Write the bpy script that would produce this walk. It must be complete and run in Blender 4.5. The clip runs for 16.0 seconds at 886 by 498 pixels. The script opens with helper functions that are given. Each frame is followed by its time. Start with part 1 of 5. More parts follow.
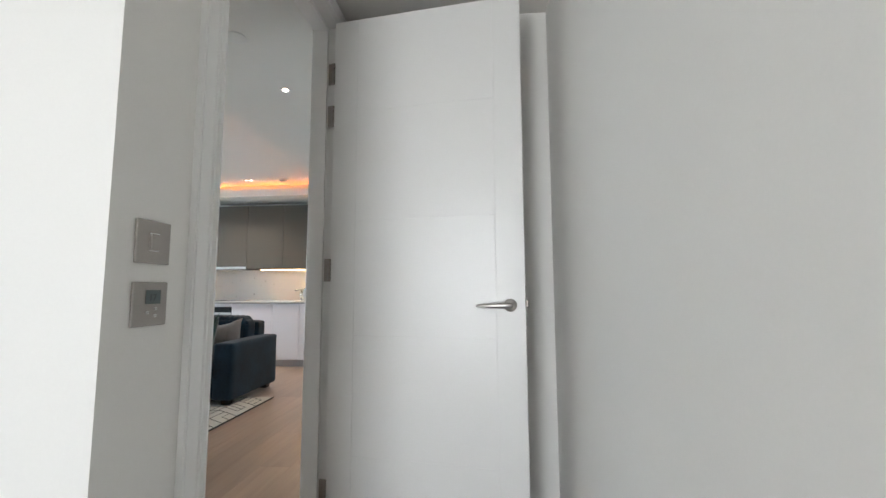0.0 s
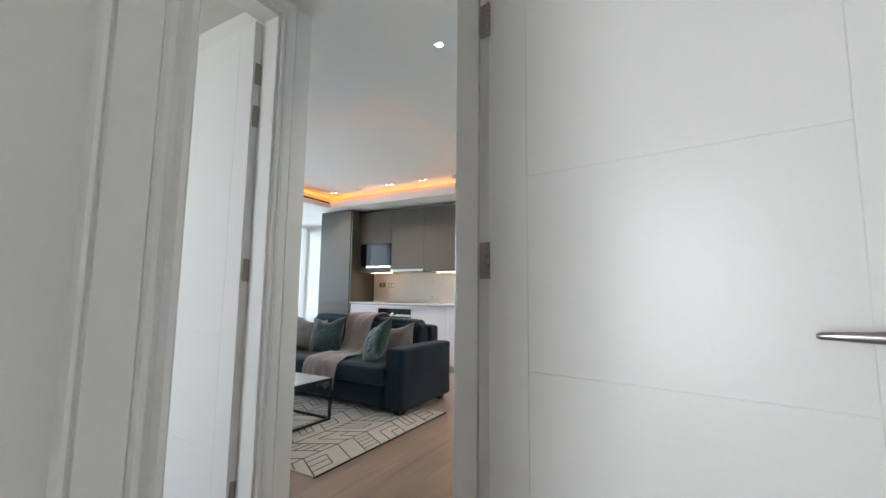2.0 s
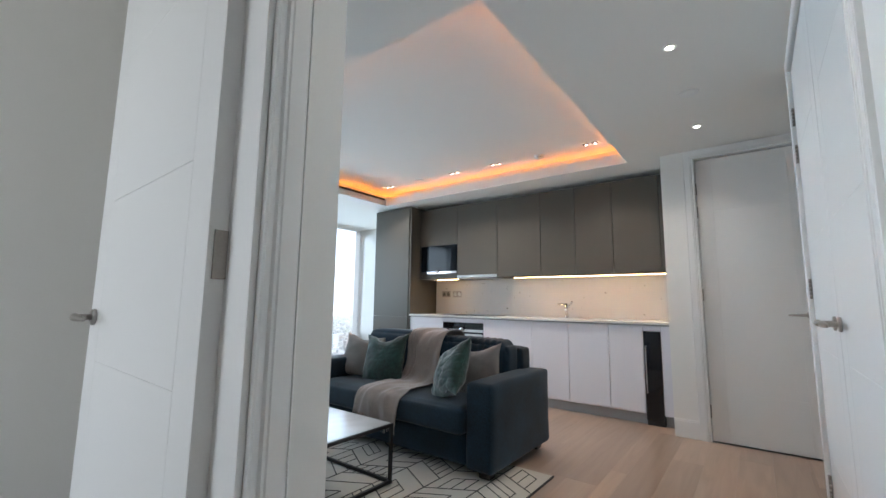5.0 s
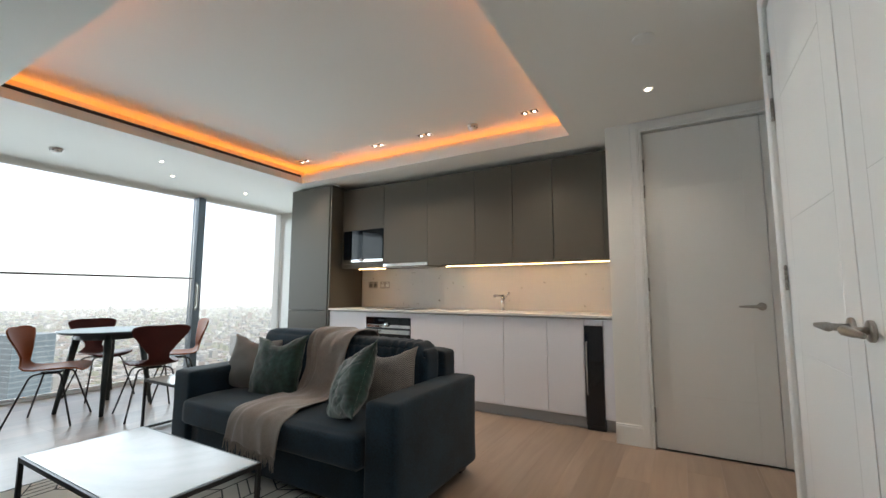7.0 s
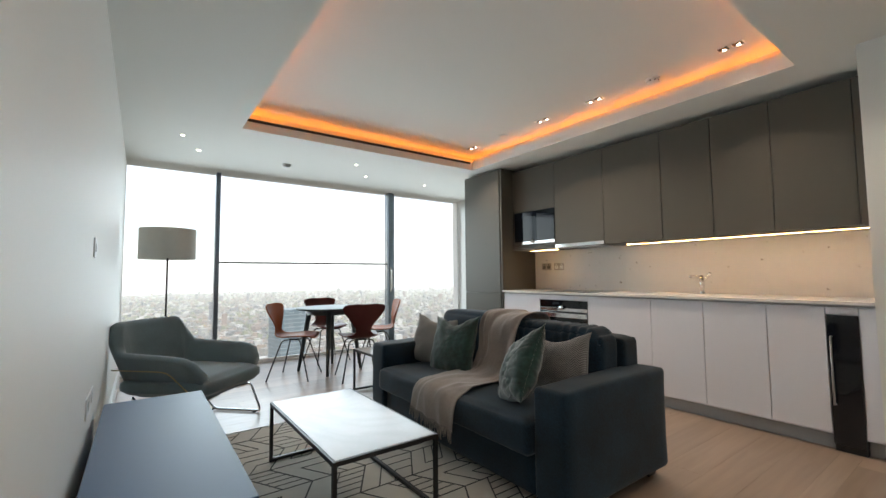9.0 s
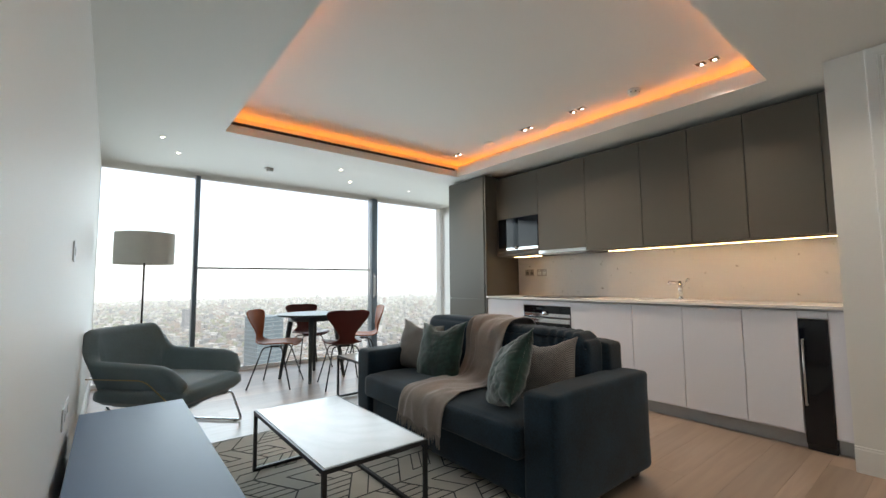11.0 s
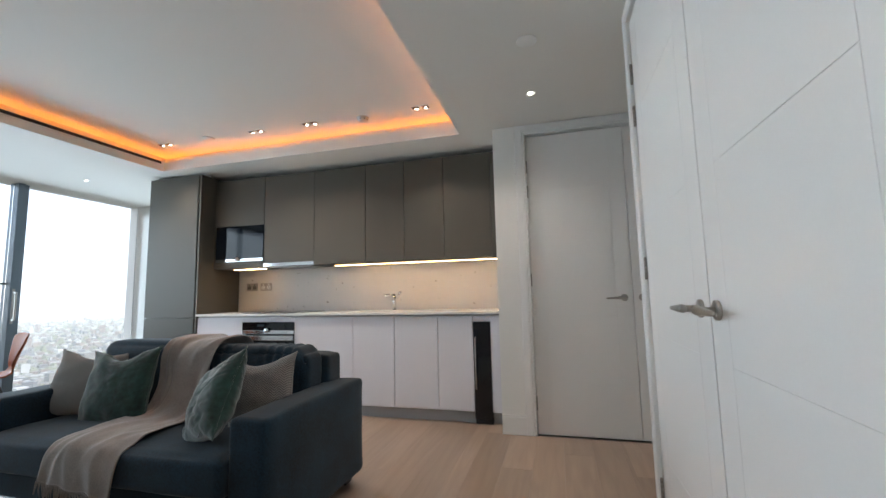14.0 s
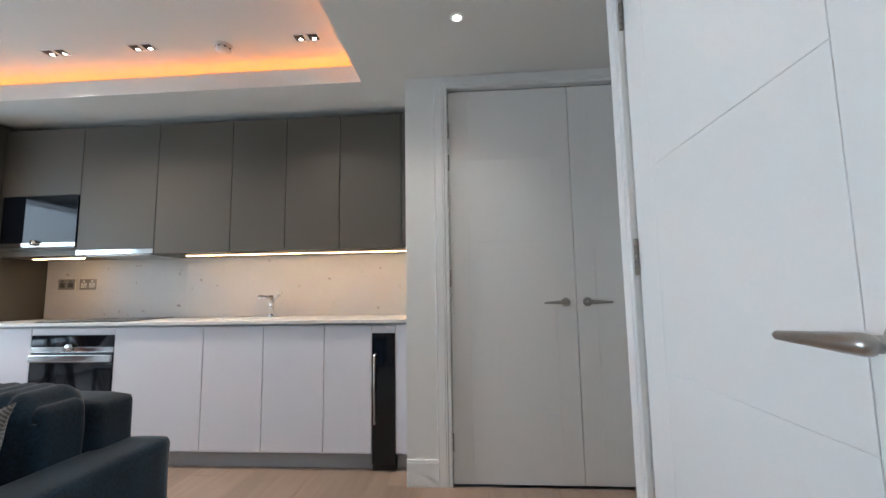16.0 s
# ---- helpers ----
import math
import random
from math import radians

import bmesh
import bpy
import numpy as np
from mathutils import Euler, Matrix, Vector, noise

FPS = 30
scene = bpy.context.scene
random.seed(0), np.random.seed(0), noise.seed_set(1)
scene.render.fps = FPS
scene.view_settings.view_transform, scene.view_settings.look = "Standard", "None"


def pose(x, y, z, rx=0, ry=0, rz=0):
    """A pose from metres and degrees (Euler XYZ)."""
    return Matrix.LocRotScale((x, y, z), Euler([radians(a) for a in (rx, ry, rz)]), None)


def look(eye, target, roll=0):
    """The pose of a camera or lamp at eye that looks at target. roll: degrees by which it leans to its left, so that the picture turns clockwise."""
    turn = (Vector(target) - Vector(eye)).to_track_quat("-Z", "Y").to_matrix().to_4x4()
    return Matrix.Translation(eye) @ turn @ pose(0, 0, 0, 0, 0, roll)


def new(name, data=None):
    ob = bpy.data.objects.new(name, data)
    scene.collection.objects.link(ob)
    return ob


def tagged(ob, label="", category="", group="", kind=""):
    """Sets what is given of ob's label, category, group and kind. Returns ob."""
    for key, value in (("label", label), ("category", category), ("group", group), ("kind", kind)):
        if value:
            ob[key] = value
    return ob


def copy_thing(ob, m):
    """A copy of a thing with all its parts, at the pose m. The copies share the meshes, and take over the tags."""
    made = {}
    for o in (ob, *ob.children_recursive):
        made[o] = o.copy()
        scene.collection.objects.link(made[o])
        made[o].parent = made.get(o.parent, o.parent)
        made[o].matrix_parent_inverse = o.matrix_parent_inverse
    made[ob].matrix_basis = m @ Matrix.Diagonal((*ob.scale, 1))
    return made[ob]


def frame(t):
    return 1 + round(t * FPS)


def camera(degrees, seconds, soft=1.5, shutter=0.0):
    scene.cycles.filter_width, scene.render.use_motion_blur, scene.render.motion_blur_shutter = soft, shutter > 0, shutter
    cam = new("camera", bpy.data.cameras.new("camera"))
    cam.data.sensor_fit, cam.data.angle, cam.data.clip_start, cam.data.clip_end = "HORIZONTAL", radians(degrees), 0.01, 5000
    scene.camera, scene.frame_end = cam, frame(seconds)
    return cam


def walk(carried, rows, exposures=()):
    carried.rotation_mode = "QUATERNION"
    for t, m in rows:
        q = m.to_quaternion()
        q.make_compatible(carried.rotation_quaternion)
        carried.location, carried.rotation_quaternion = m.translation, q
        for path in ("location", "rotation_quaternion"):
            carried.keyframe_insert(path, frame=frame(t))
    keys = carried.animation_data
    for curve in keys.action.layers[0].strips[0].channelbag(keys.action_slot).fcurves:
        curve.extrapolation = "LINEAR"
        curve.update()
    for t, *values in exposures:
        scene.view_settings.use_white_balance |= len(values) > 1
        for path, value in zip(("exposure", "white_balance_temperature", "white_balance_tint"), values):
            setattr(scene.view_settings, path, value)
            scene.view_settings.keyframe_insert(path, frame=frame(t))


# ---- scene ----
cam = camera(93.7, 16.0)
PATH = [
    (0, (1.637, -5.605, 1.085), (1.454, -3.623, 1.279), -0.2),
    (0.5, (1.599, -5.457, 1.081), (1.271, -3.493, 1.28), 0.0),
    (1, (1.573, -5.227, 1.087), (1.043, -3.309, 1.288), 0.0),
    (1.5, (1.549, -5.071, 1.09), (0.788, -3.233, 1.296), 0.3),
    (2, (1.423, -4.864, 1.082), (0.435, -3.137, 1.293), 0.7),
    (2.5, (1.307, -4.734, 1.095), (0.114, -3.142, 1.3), 1.0),
    (3, (1.203, -4.609, 1.086), (-0.157, -3.156, 1.286), 1.3),
    (3.5, (1.086, -4.436, 1.099), (-0.406, -3.12, 1.295), 1.1),
    (4, (0.973, -4.33, 1.082), (-0.534, -3.034, 1.304), 1.0),
    (4.5, (0.743, -4.205, 1.081), (-0.641, -2.782, 1.33), 1.1),
    (5, (0.625, -4.102, 1.08), (-0.568, -2.518, 1.337), 0.7),
    (6.25, (0.510, -3.645, 1.096), (-0.398, -1.863, 1.315), 0.3),
    (7.5, (0.463, -3.375, 1.112), (-0.672, -1.739, 1.3), -0.0),
    (8, (0.477, -3.335, 1.111), (-0.853, -1.849, 1.265), -0.1),
    (8.5, (0.478, -3.334, 1.108), (-1.019, -2.015, 1.239), -0.4),
    (9.75, (0.466, -3.352, 1.105), (-1.220, -2.278, 1.240), -0.5),
    (11, (0.455, -3.382, 1.1), (-1.101, -2.136, 1.258), -0.5),
    (11.5, (0.462, -3.388, 1.103), (-0.987, -2.02, 1.265), -0.6),
    (12, (0.447, -3.396, 1.098), (-0.863, -1.894, 1.268), -0.6),
    (12.5, (0.449, -3.399, 1.091), (-0.699, -1.771, 1.272), -0.8),
    (13, (0.45, -3.4, 1.096), (-0.505, -1.652, 1.281), -1.0),
    (13.5, (0.448, -3.387, 1.085), (-0.285, -1.537, 1.287), -1.2),
    (14, (0.463, -3.329, 1.079), (-0.061, -1.411, 1.294), -1.3),
    (14.5, (0.457, -3.146, 1.083), (0.107, -1.19, 1.308), -1.4),
    (15, (0.466, -2.929, 1.103), (0.24, -0.954, 1.327), -1.3),
    (15.5, (0.448, -2.691, 1.092), (0.281, -0.71, 1.31), -1.1),
    (16, (0.402, -2.463, 1.081), (0.259, -0.48, 1.295), -0.9),
]
LIGHT = [(0, 1.19, 6550, 10), (1, 1.27, 6550, 10), (2, 1.22, 6500, 10), (3, 1.20, 6400, 10), (4, 1.15, 6300, 10), (5, 1.03, 6250, 10), (7.5, 0.68, 7300, 10), (11, 0.67, 7300, 10), (13, 0.70, 7500, 10), (14, 0.82, 6600, 10), (15, 1.00, 6300, 10), (16, 0.98, 6250, 10)]
walk(cam, [(t, look(eye, target, roll)) for t, eye, target, roll in PATH], LIGHT)

# ---------------------------------------------------------------- light
world = bpy.data.worlds.new("world")
scene.world = world
world.use_nodes = True
wn, wl = world.node_tree.nodes, world.node_tree.links
sky = wn.new("ShaderNodeTexSky")
sky.sky_type, sky.sun_disc = "NISHITA", False
sky.sun_elevation, sky.sun_rotation = radians(42), radians(-120)
haze = wn.new("ShaderNodeMix")
haze.data_type, haze.inputs["Factor"].default_value = "RGBA", 0.65
haze.inputs["B"].default_value = (7.0, 8.2, 9.8, 1)
wl.new(sky.outputs[0], haze.inputs["A"])
wl.new(haze.outputs["Result"], wn["Background"].inputs[0])
wn["Background"].inputs[1].default_value = 0.15


def lamp(name, kind, energy, m, color=(1, 1, 1), size=1.0, size_y=1.0, spot_size=1.0, angle=0.01, spread=180):
    d = bpy.data.lights.new(name, kind)
    d.energy, d.color = energy, color
    if kind == "AREA":
        d.shape, d.size, d.size_y = "RECTANGLE", size, size_y
        d.spread = radians(spread)
    elif kind == "SPOT":
        d.spot_size, d.spot_blend, d.shadow_soft_size = spot_size, 1.0, 0.03
    else:
        d.angle = angle
    o = new(name, d)
    o.matrix_world = m
    return o

lamp("sun", "SUN", 4.5, look((0, 0, 10), (-6, 0.4, 3.5)), (1, 0.95, 0.88), angle=radians(0.6))
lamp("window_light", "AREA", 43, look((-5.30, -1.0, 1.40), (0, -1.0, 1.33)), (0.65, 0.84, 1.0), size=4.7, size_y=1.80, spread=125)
lamp("study_window_light", "AREA", 12, look((0.4, -8.1, 1.2), (1.3, -3.8, 1.2)), (0.93, 0.96, 1.0), size=1.0, size_y=2.1, spread=110)
lamp("bedroom_window_light", "AREA", 16, look((-2.0, -6.5, 1.3), (-1.8, 0, 1.3)), (0.93, 0.97, 1.0), size=2.0, size_y=2.1)

for x, y, z in ((0.35, -0.553, 2.42), (0.345, -1.765, 2.42), (0.335, -3.028, 2.42)):
    lamp("downlight_beam", "SPOT", 9, pose(x, y, z - 0.01), (1, 0.92, 0.82), spot_size=radians(120))
for x in (-3.24, -2.17, -1.60, -0.56):
    lamp("spotlight_beam", "SPOT", 30, pose(x, -0.193, 2.60), (1, 0.92, 0.83), spot_size=radians(110))

# amber led strips on the shelf of the ceiling tray, aimed inwards and up over its upstand
AMBER = (1.0, 0.29, 0.04)
for eye, aim, span in (((-1.885, 0.128, 2.527), (-1.885, -0.372, 2.64), 3.40), ((-1.885, -2.768, 2.527), (-1.885, -2.268, 2.64), 3.40), ((-3.608, -1.32, 2.527), (-3.108, -1.32, 2.64), 2.85), ((-0.162, -1.32, 2.527), (-0.662, -1.32, 2.64), 2.85)):
    lamp("cove_glow", "AREA", 0.58 * span, look(eye, aim), AMBER, size=span, size_y=0.014)


# ---------------------------------------------------------------- materials
def mat(name, color, rough=0.5, metal=0.0, vary=0.06, scale=3.0, fine=60.0, bump=0.05, depth=0.002, spec=0.5, emit=0.0, emit_color=None, sheen=0.0, coords="Object"):
    """A surface with two scales of variation in colour and roughness, and a fine relief."""
    m = bpy.data.materials.new(name)
    m.use_nodes = True
    n, l = m.node_tree.nodes, m.node_tree.links
    b = n["Principled BSDF"]
    b.inputs["Metallic"].default_value = metal
    b.inputs["Specular IOR Level"].default_value = spec
    b.inputs["Sheen Weight"].default_value = sheen
    tc = n.new("ShaderNodeTexCoord")
    big, small = n.new("ShaderNodeTexNoise"), n.new("ShaderNodeTexNoise")
    big.inputs["Scale"].default_value, small.inputs["Scale"].default_value = scale, fine
    big.inputs["Detail"].default_value, small.inputs["Detail"].default_value = 4, 3
    add = n.new("ShaderNodeMath")
    add.operation = "ADD"
    half = n.new("ShaderNodeMath")
    half.operation, half.inputs[1].default_value = "MULTIPLY", 0.5
    for t in (big, small):
        l.new(tc.outputs[coords], t.inputs["Vector"])
    l.new(big.outputs["Fac"], add.inputs[0])
    l.new(small.outputs["Fac"], add.inputs[1])
    l.new(add.outputs[0], half.inputs[0])
    ramp = n.new("ShaderNodeValToRGB")
    ramp.color_ramp.elements[0].position, ramp.color_ramp.elements[1].position = 0.3, 0.7
    ramp.color_ramp.elements[0].color = (*[max(0, c * (1 - vary)) for c in color], 1)
    ramp.color_ramp.elements[1].color = (*[min(1, c * (1 + vary)) for c in color], 1)
    l.new(half.outputs[0], ramp.inputs[0])
    l.new(ramp.outputs[0], b.inputs["Base Color"])
    rr = n.new("ShaderNodeMapRange")
    rr.inputs["To Min"].default_value, rr.inputs["To Max"].default_value = max(0.02, rough * 0.85), min(1, rough * 1.15)
    l.new(half.outputs[0], rr.inputs["Value"])
    l.new(rr.outputs[0], b.inputs["Roughness"])
    if bump:
        bp = n.new("ShaderNodeBump")
        bp.inputs["Strength"].default_value, bp.inputs["Distance"].default_value = bump, depth
        l.new(small.outputs["Fac"], bp.inputs["Height"])
        l.new(bp.outputs[0], b.inputs["Normal"])
    if emit:
        b.inputs["Emission Color"].default_value = (*(emit_color or color), 1)
        b.inputs["Emission Strength"].default_value = emit
    return m


def shader(m):
    return m.node_tree.nodes, m.node_tree.links, m.node_tree.nodes["Principled BSDF"]


M_WALL = mat("white wall paint", (0.78, 0.765, 0.73), 0.6, vary=0.015, scale=1.2, fine=180, bump=0.08, depth=0.001)
M_CEIL = mat("white ceiling paint", (0.76, 0.74, 0.695), 0.75, vary=0.012, scale=0.8, fine=150, bump=0.05, depth=0.001)
M_TRIM = mat("satin white trim paint", (0.80, 0.79, 0.77), 0.35, vary=0.015, scale=2, fine=120, bump=0.04, depth=0.0006)
M_DOOR = mat("satin white door paint", (0.80, 0.79, 0.77), 0.32, vary=0.015, scale=1.5, fine=140, bump=0.05, depth=0.0006)
M_STEEL = mat("brushed steel", (0.42, 0.395, 0.37), 0.3, 1.0, vary=0.08, scale=8, fine=240, bump=0.1, depth=0.0003)
M_HINGE = mat("dull steel", (0.33, 0.30, 0.27), 0.36, 1.0, vary=0.1, scale=8, fine=240, bump=0.08, depth=0.0003)
M_CHROME = mat("polished chrome", (0.75, 0.75, 0.75), 0.09, 1.0, vary=0.03, bump=0)
M_DARK = mat("dark gap", (0.02, 0.02, 0.02), 0.7, bump=0)
M_UPPER = mat("taupe lacquer", (0.085, 0.077, 0.063), 0.45, spec=0.35, vary=0.03, scale=1.2, fine=220, bump=0.04, depth=0.0005)
M_LOWER = mat("pale grey lacquer", (0.71, 0.70, 0.74), 0.4, vary=0.02, scale=1.2, fine=220, bump=0.04, depth=0.0005)
M_PLINTH = mat("grey plinth", (0.34, 0.345, 0.35), 0.38, vary=0.05)
M_BLACK = mat("black glass", (0.006, 0.007, 0.010), 0.05, vary=0.1, bump=0)
M_BLACKW = mat("tinted black glass", (0.004, 0.006, 0.010), 0.04, vary=0.1, bump=0, spec=0.3)
M_BLACKM = mat("black powder coat", (0.012, 0.012, 0.013), 0.4, vary=0.15, fine=200)
M_VELVET = mat("dark slate velvet", (0.0055, 0.019, 0.033), 0.75, spec=0.2, vary=0.8, scale=5, fine=110, bump=0.25, depth=0.002, sheen=0.12)
M_ARM = mat("grey green velvet", (0.125, 0.175, 0.192), 0.8, vary=0.18, scale=6, fine=120, bump=0.2, depth=0.002, sheen=0.4)
M_NAVY = mat("blue grey satin lacquer", (0.062, 0.122, 0.235), 0.42, spec=0.35, vary=0.04, scale=2, fine=200, bump=0)
M_LED = mat("amber led strip", (1.0, 0.5, 0.2), 0.5, bump=0, emit=2.0, emit_color=(1.0, 0.30, 0.018))
M_LEDW = mat("warm led strip", (1.0, 0.8, 0.5), 0.5, bump=0, emit=27, emit_color=(1.0, 0.60, 0.27))
M_LAMPON = mat("lit lamp face", (1, 1, 0.95), 0.5, bump=0, emit=14, emit_color=(1.0, 0.93, 0.82))


# ---------------------------------------------------------------- mesh helpers
def box(bm, x0, y0, z0, x1, y1, z1, m=None):
    r = bmesh.ops.create_cube(bm, size=1)["verts"]
    k = Matrix.Translation(((x0 + x1) / 2, (y0 + y1) / 2, (z0 + z1) / 2)) @ Matrix.Diagonal((abs(x1 - x0), abs(y1 - y0), abs(z1 - z0), 1))
    bmesh.ops.transform(bm, matrix=(m or Matrix()) @ k, verts=r)
    return r


def bevel(bm, w, seg=2):
    bmesh.ops.bevel(bm, geom=bm.edges[:], offset=w, segments=seg, affect="EDGES", profile=0.5, clamp_overlap=True)
    return bm


def boxes(*dims, bev=0.0, seg=2):
    bm = bmesh.new()
    for d in dims:
        box(bm, *d)
    return bevel(bm, bev, seg) if bev else bm


def rod(bm, a, b, r, r2=None, seg=12):
    a, b = Vector(a), Vector(b)
    d = b - a
    k = Matrix.Translation((a + b) / 2) @ d.to_track_quat("Z", "Y").to_matrix().to_4x4()
    return bmesh.ops.create_cone(bm, cap_ends=True, segments=seg, radius1=r, radius2=r if r2 is None else r2, depth=d.length, matrix=k)["verts"]


def tube(points, r, seg=10, closed=False):
    """A bent round bar along the points, with mitred corners."""
    bm = bmesh.new()
    pts = [Vector(p) for p in points]
    n = len(pts)
    rings, up = [], None
    for i, p in enumerate(pts):
        a = pts[i - 1] if (i or closed) else None
        b = pts[(i + 1) % n] if (i < n - 1 or closed) else None
        t = ((p - a).normalized() if a else Vector()) + ((b - p).normalized() if b else Vector())
        t.normalize()
        if up is None:
            up = t.orthogonal().normalized()
        up = (up - t * up.dot(t)).normalized()
        side = t.cross(up)
        rings.append([bm.verts.new(p + (up * math.cos(u) + side * math.sin(u)) * r) for u in [2 * math.pi * k / seg for k in range(seg)]])
    for i in range(n if closed else n - 1):
        p, q = rings[i], rings[(i + 1) % n]
        for k in range(seg):
            bm.faces.new((p[k], p[(k + 1) % seg], q[(k + 1) % seg], q[k]))
    if not closed:
        bm.faces.new(rings[0][::-1])
        bm.faces.new(rings[-1])
    bmesh.ops.recalc_face_normals(bm, faces=bm.faces[:])
    return bm


def fillet(points, r, steps=5):
    """Rounds the inner corners of a line of points."""
    pts = [Vector(p) for p in points]
    out = [pts[0]]
    for a, p, b in zip(pts, pts[1:], pts[2:]):
        u, v = (a - p), (b - p)
        k = min(r, u.length * 0.49, v.length * 0.49)
        u, v = p + u.normalized() * k, p + v.normalized() * k
        for i in range(steps + 1):
            s = i / steps
            out.append(u * (1 - s) ** 2 + p * 2 * s * (1 - s) + v * s * s)
    return out + [pts[-1]]


def lathe(profile, seg=32):
    bm = bmesh.new()
    rings = [[bm.verts.new((r * math.cos(2 * math.pi * k / seg), r * math.sin(2 * math.pi * k / seg), z)) for k in range(seg)] for r, z in profile]
    for p, q in zip(rings, rings[1:]):
        for k in range(seg):
            bm.faces.new((p[k], p[(k + 1) % seg], q[(k + 1) % seg], q[k]))
    bm.faces.new(rings[0][::-1])
    bm.faces.new(rings[-1])
    bmesh.ops.recalc_face_normals(bm, faces=bm.faces[:])
    return bm


def data(name, bm, material, smooth=False):
    me = bpy.data.meshes.new(name)
    bm.to_mesh(me)
    bm.free()
    me.materials.append(material)
    if smooth:
        for p in me.polygons:
            p.use_smooth = True
    return me


def part(name, bm, material, parent=None, label="", smooth=False, m=None):
    o = new(name, data(name, bm, material, smooth))
    if parent:
        o.parent = parent
    if m is not None:
        o.matrix_basis = m
    if label:
        o["label"] = label
    return o


def thing(name, label, category, m=None, group="", kind=""):
    o = new(name)
    o.empty_display_size = 0.1
    if m is not None:
        o.matrix_basis = m
    return tagged(o, label, category, group, kind)


def solid(name, bm, material, label, category="", kind="structure", smooth=False):
    return tagged(part(name, bm, material, smooth=smooth), label, category, kind=kind)


# ---------------------------------------------------------------- the plan, in metres
CEIL, HIGH = 2.43, 2.62
XW = -5.40            # glass of the window wall
YS, YN = -3.51, 0.77  # living room's south wall, kitchen's back wall
XC0, XC1 = -0.12, 0.85  # the hall's two faces
HEAD = 2.345          # door heads

# floors
solid("floor_subfloor", boxes((-5.7, -8.5, -0.3, 2.3, 1.8, -0.021)), M_PLINTH, "plain slab under the floors", "floor")

# walls
def walls(name, bm, material, label, category):
    """Each block of a wall becomes an object of its own."""
    while bm.verts:
        v = bm.verts[:][0]
        seen, todo = {v}, [v]
        while todo:
            for e in todo.pop().link_edges:
                for u in e.verts:
                    if u not in seen:
                        seen.add(u)
                        todo.append(u)
        piece = bmesh.new()
        new_of = {u: piece.verts.new(u.co) for u in seen}
        for f in {f for u in seen for f in u.link_faces}:
            piece.faces.new([new_of[u] for u in f.verts])
        bmesh.ops.delete(bm, geom=list(seen), context="VERTS")
        solid(name, piece, material, label, category)
    bm.free()

walls("wall_kitchen", boxes((-3.845, YN, -0.02, 0.13, YN + 0.15, HIGH + 0.2)), M_WALL, "white painted wall behind the kitchen units", "wall")
walls("wall_west_return", boxes((-3.97, YN, -0.02, -3.845, 1.26, HIGH + 0.2), (-5.55, 1.26, -0.02, -3.845, 1.5, HIGH + 0.2)), M_WALL, "white painted wall beside the window", "wall")
walls("wall_entrance", boxes((0.0, 0.0, -0.02, 0.24, 0.13, HIGH), (0.0, 0.13, -0.02, 0.13, YN, HIGH), (0.24, 0.0, HEAD + 0.03, 1.75, 0.13, HIGH), (1.75, 0.0, -0.02, 2.2, 0.13, HIGH), (0.13, 0.9, -0.02, 2.2, 1.0, HIGH), (2.05, 0.13, -0.02, 2.2, 0.9, HIGH)), M_WALL, "white painted wall around the tall double door", "wall")
walls("wall_hall_east", boxes((XC1, -1.29, -0.02, 0.965, -1.195, HIGH), (XC1, -2.83, HEAD + 0.03, 0.965, -1.29, HIGH), (XC1, -3.74, -0.02, 0.965, -2.83, HIGH), (XC1, -4.66, HEAD + 0.03, 0.965, -3.74, HIGH), (XC1, -4.92, -0.02, 0.965, -4.66, HIGH), (0.965, -1.31, -0.02, 2.2, -1.195, HIGH), (2.05, -1.195, -0.02, 2.2, 0.0, HIGH), (1.6, -3.0, -0.02, 1.7, -1.31, HIGH)), M_WALL, "white painted hall wall with door openings", "wall")
walls("wall_study", boxes((0.965, -3.66, -0.02, 2.1, -3.54, HIGH), (1.965, -8.2, -0.02, 2.1, -3.66, HIGH), (-0.3, -4.92, -0.02, XC1, -4.83, HIGH), (-0.3, -8.2, -0.02, -0.12, -4.93, HIGH), (-0.3, -8.35, -0.02, -0.1, -8.2, HIGH), (0.9, -8.35, -0.02, 2.1, -8.2, HIGH), (-0.1, -8.35, 2.3, 0.9, -8.2, HIGH)), M_WALL, "white painted walls of the room by the hall", "wall")
walls("wall_hall_west", boxes((-0.235, -3.66, -0.02, XC0, -3.51, HIGH), (-0.235, -4.52, HEAD + 0.03, XC0, -3.66, HIGH), (-0.235, -4.93, -0.02, XC0, -4.52, HIGH)), M_WALL, "white painted hall wall with the bedroom doorway", "wall")
walls("wall_south", boxes((-5.55, -3.548, -0.02, -0.235, YS, HIGH + 0.2)), M_WALL, "white painted living room wall", "wall")
M_TAUPE = mat("taupe wardrobe panel", (0.30, 0.27, 0.245), 0.5, vary=0.04, scale=2, fine=160)
walls("wall_bedroom", boxes((-1.72, -4.18, -0.02, -1.60, -3.548, HIGH), (-3.6, -6.75, -0.02, -3.45, -3.548, HIGH), (-3.45, -6.75, -0.02, -3.0, -6.6, HIGH), (-1.0, -6.75, -0.02, -0.3, -6.6, HIGH), (-3.0, -6.75, 2.4, -1.0, -6.6, HIGH)), M_WALL, "white painted bedroom walls", "wall")
wd = thing("wardrobe", "built-in wardrobe with pale grey doors", "wardrobe")
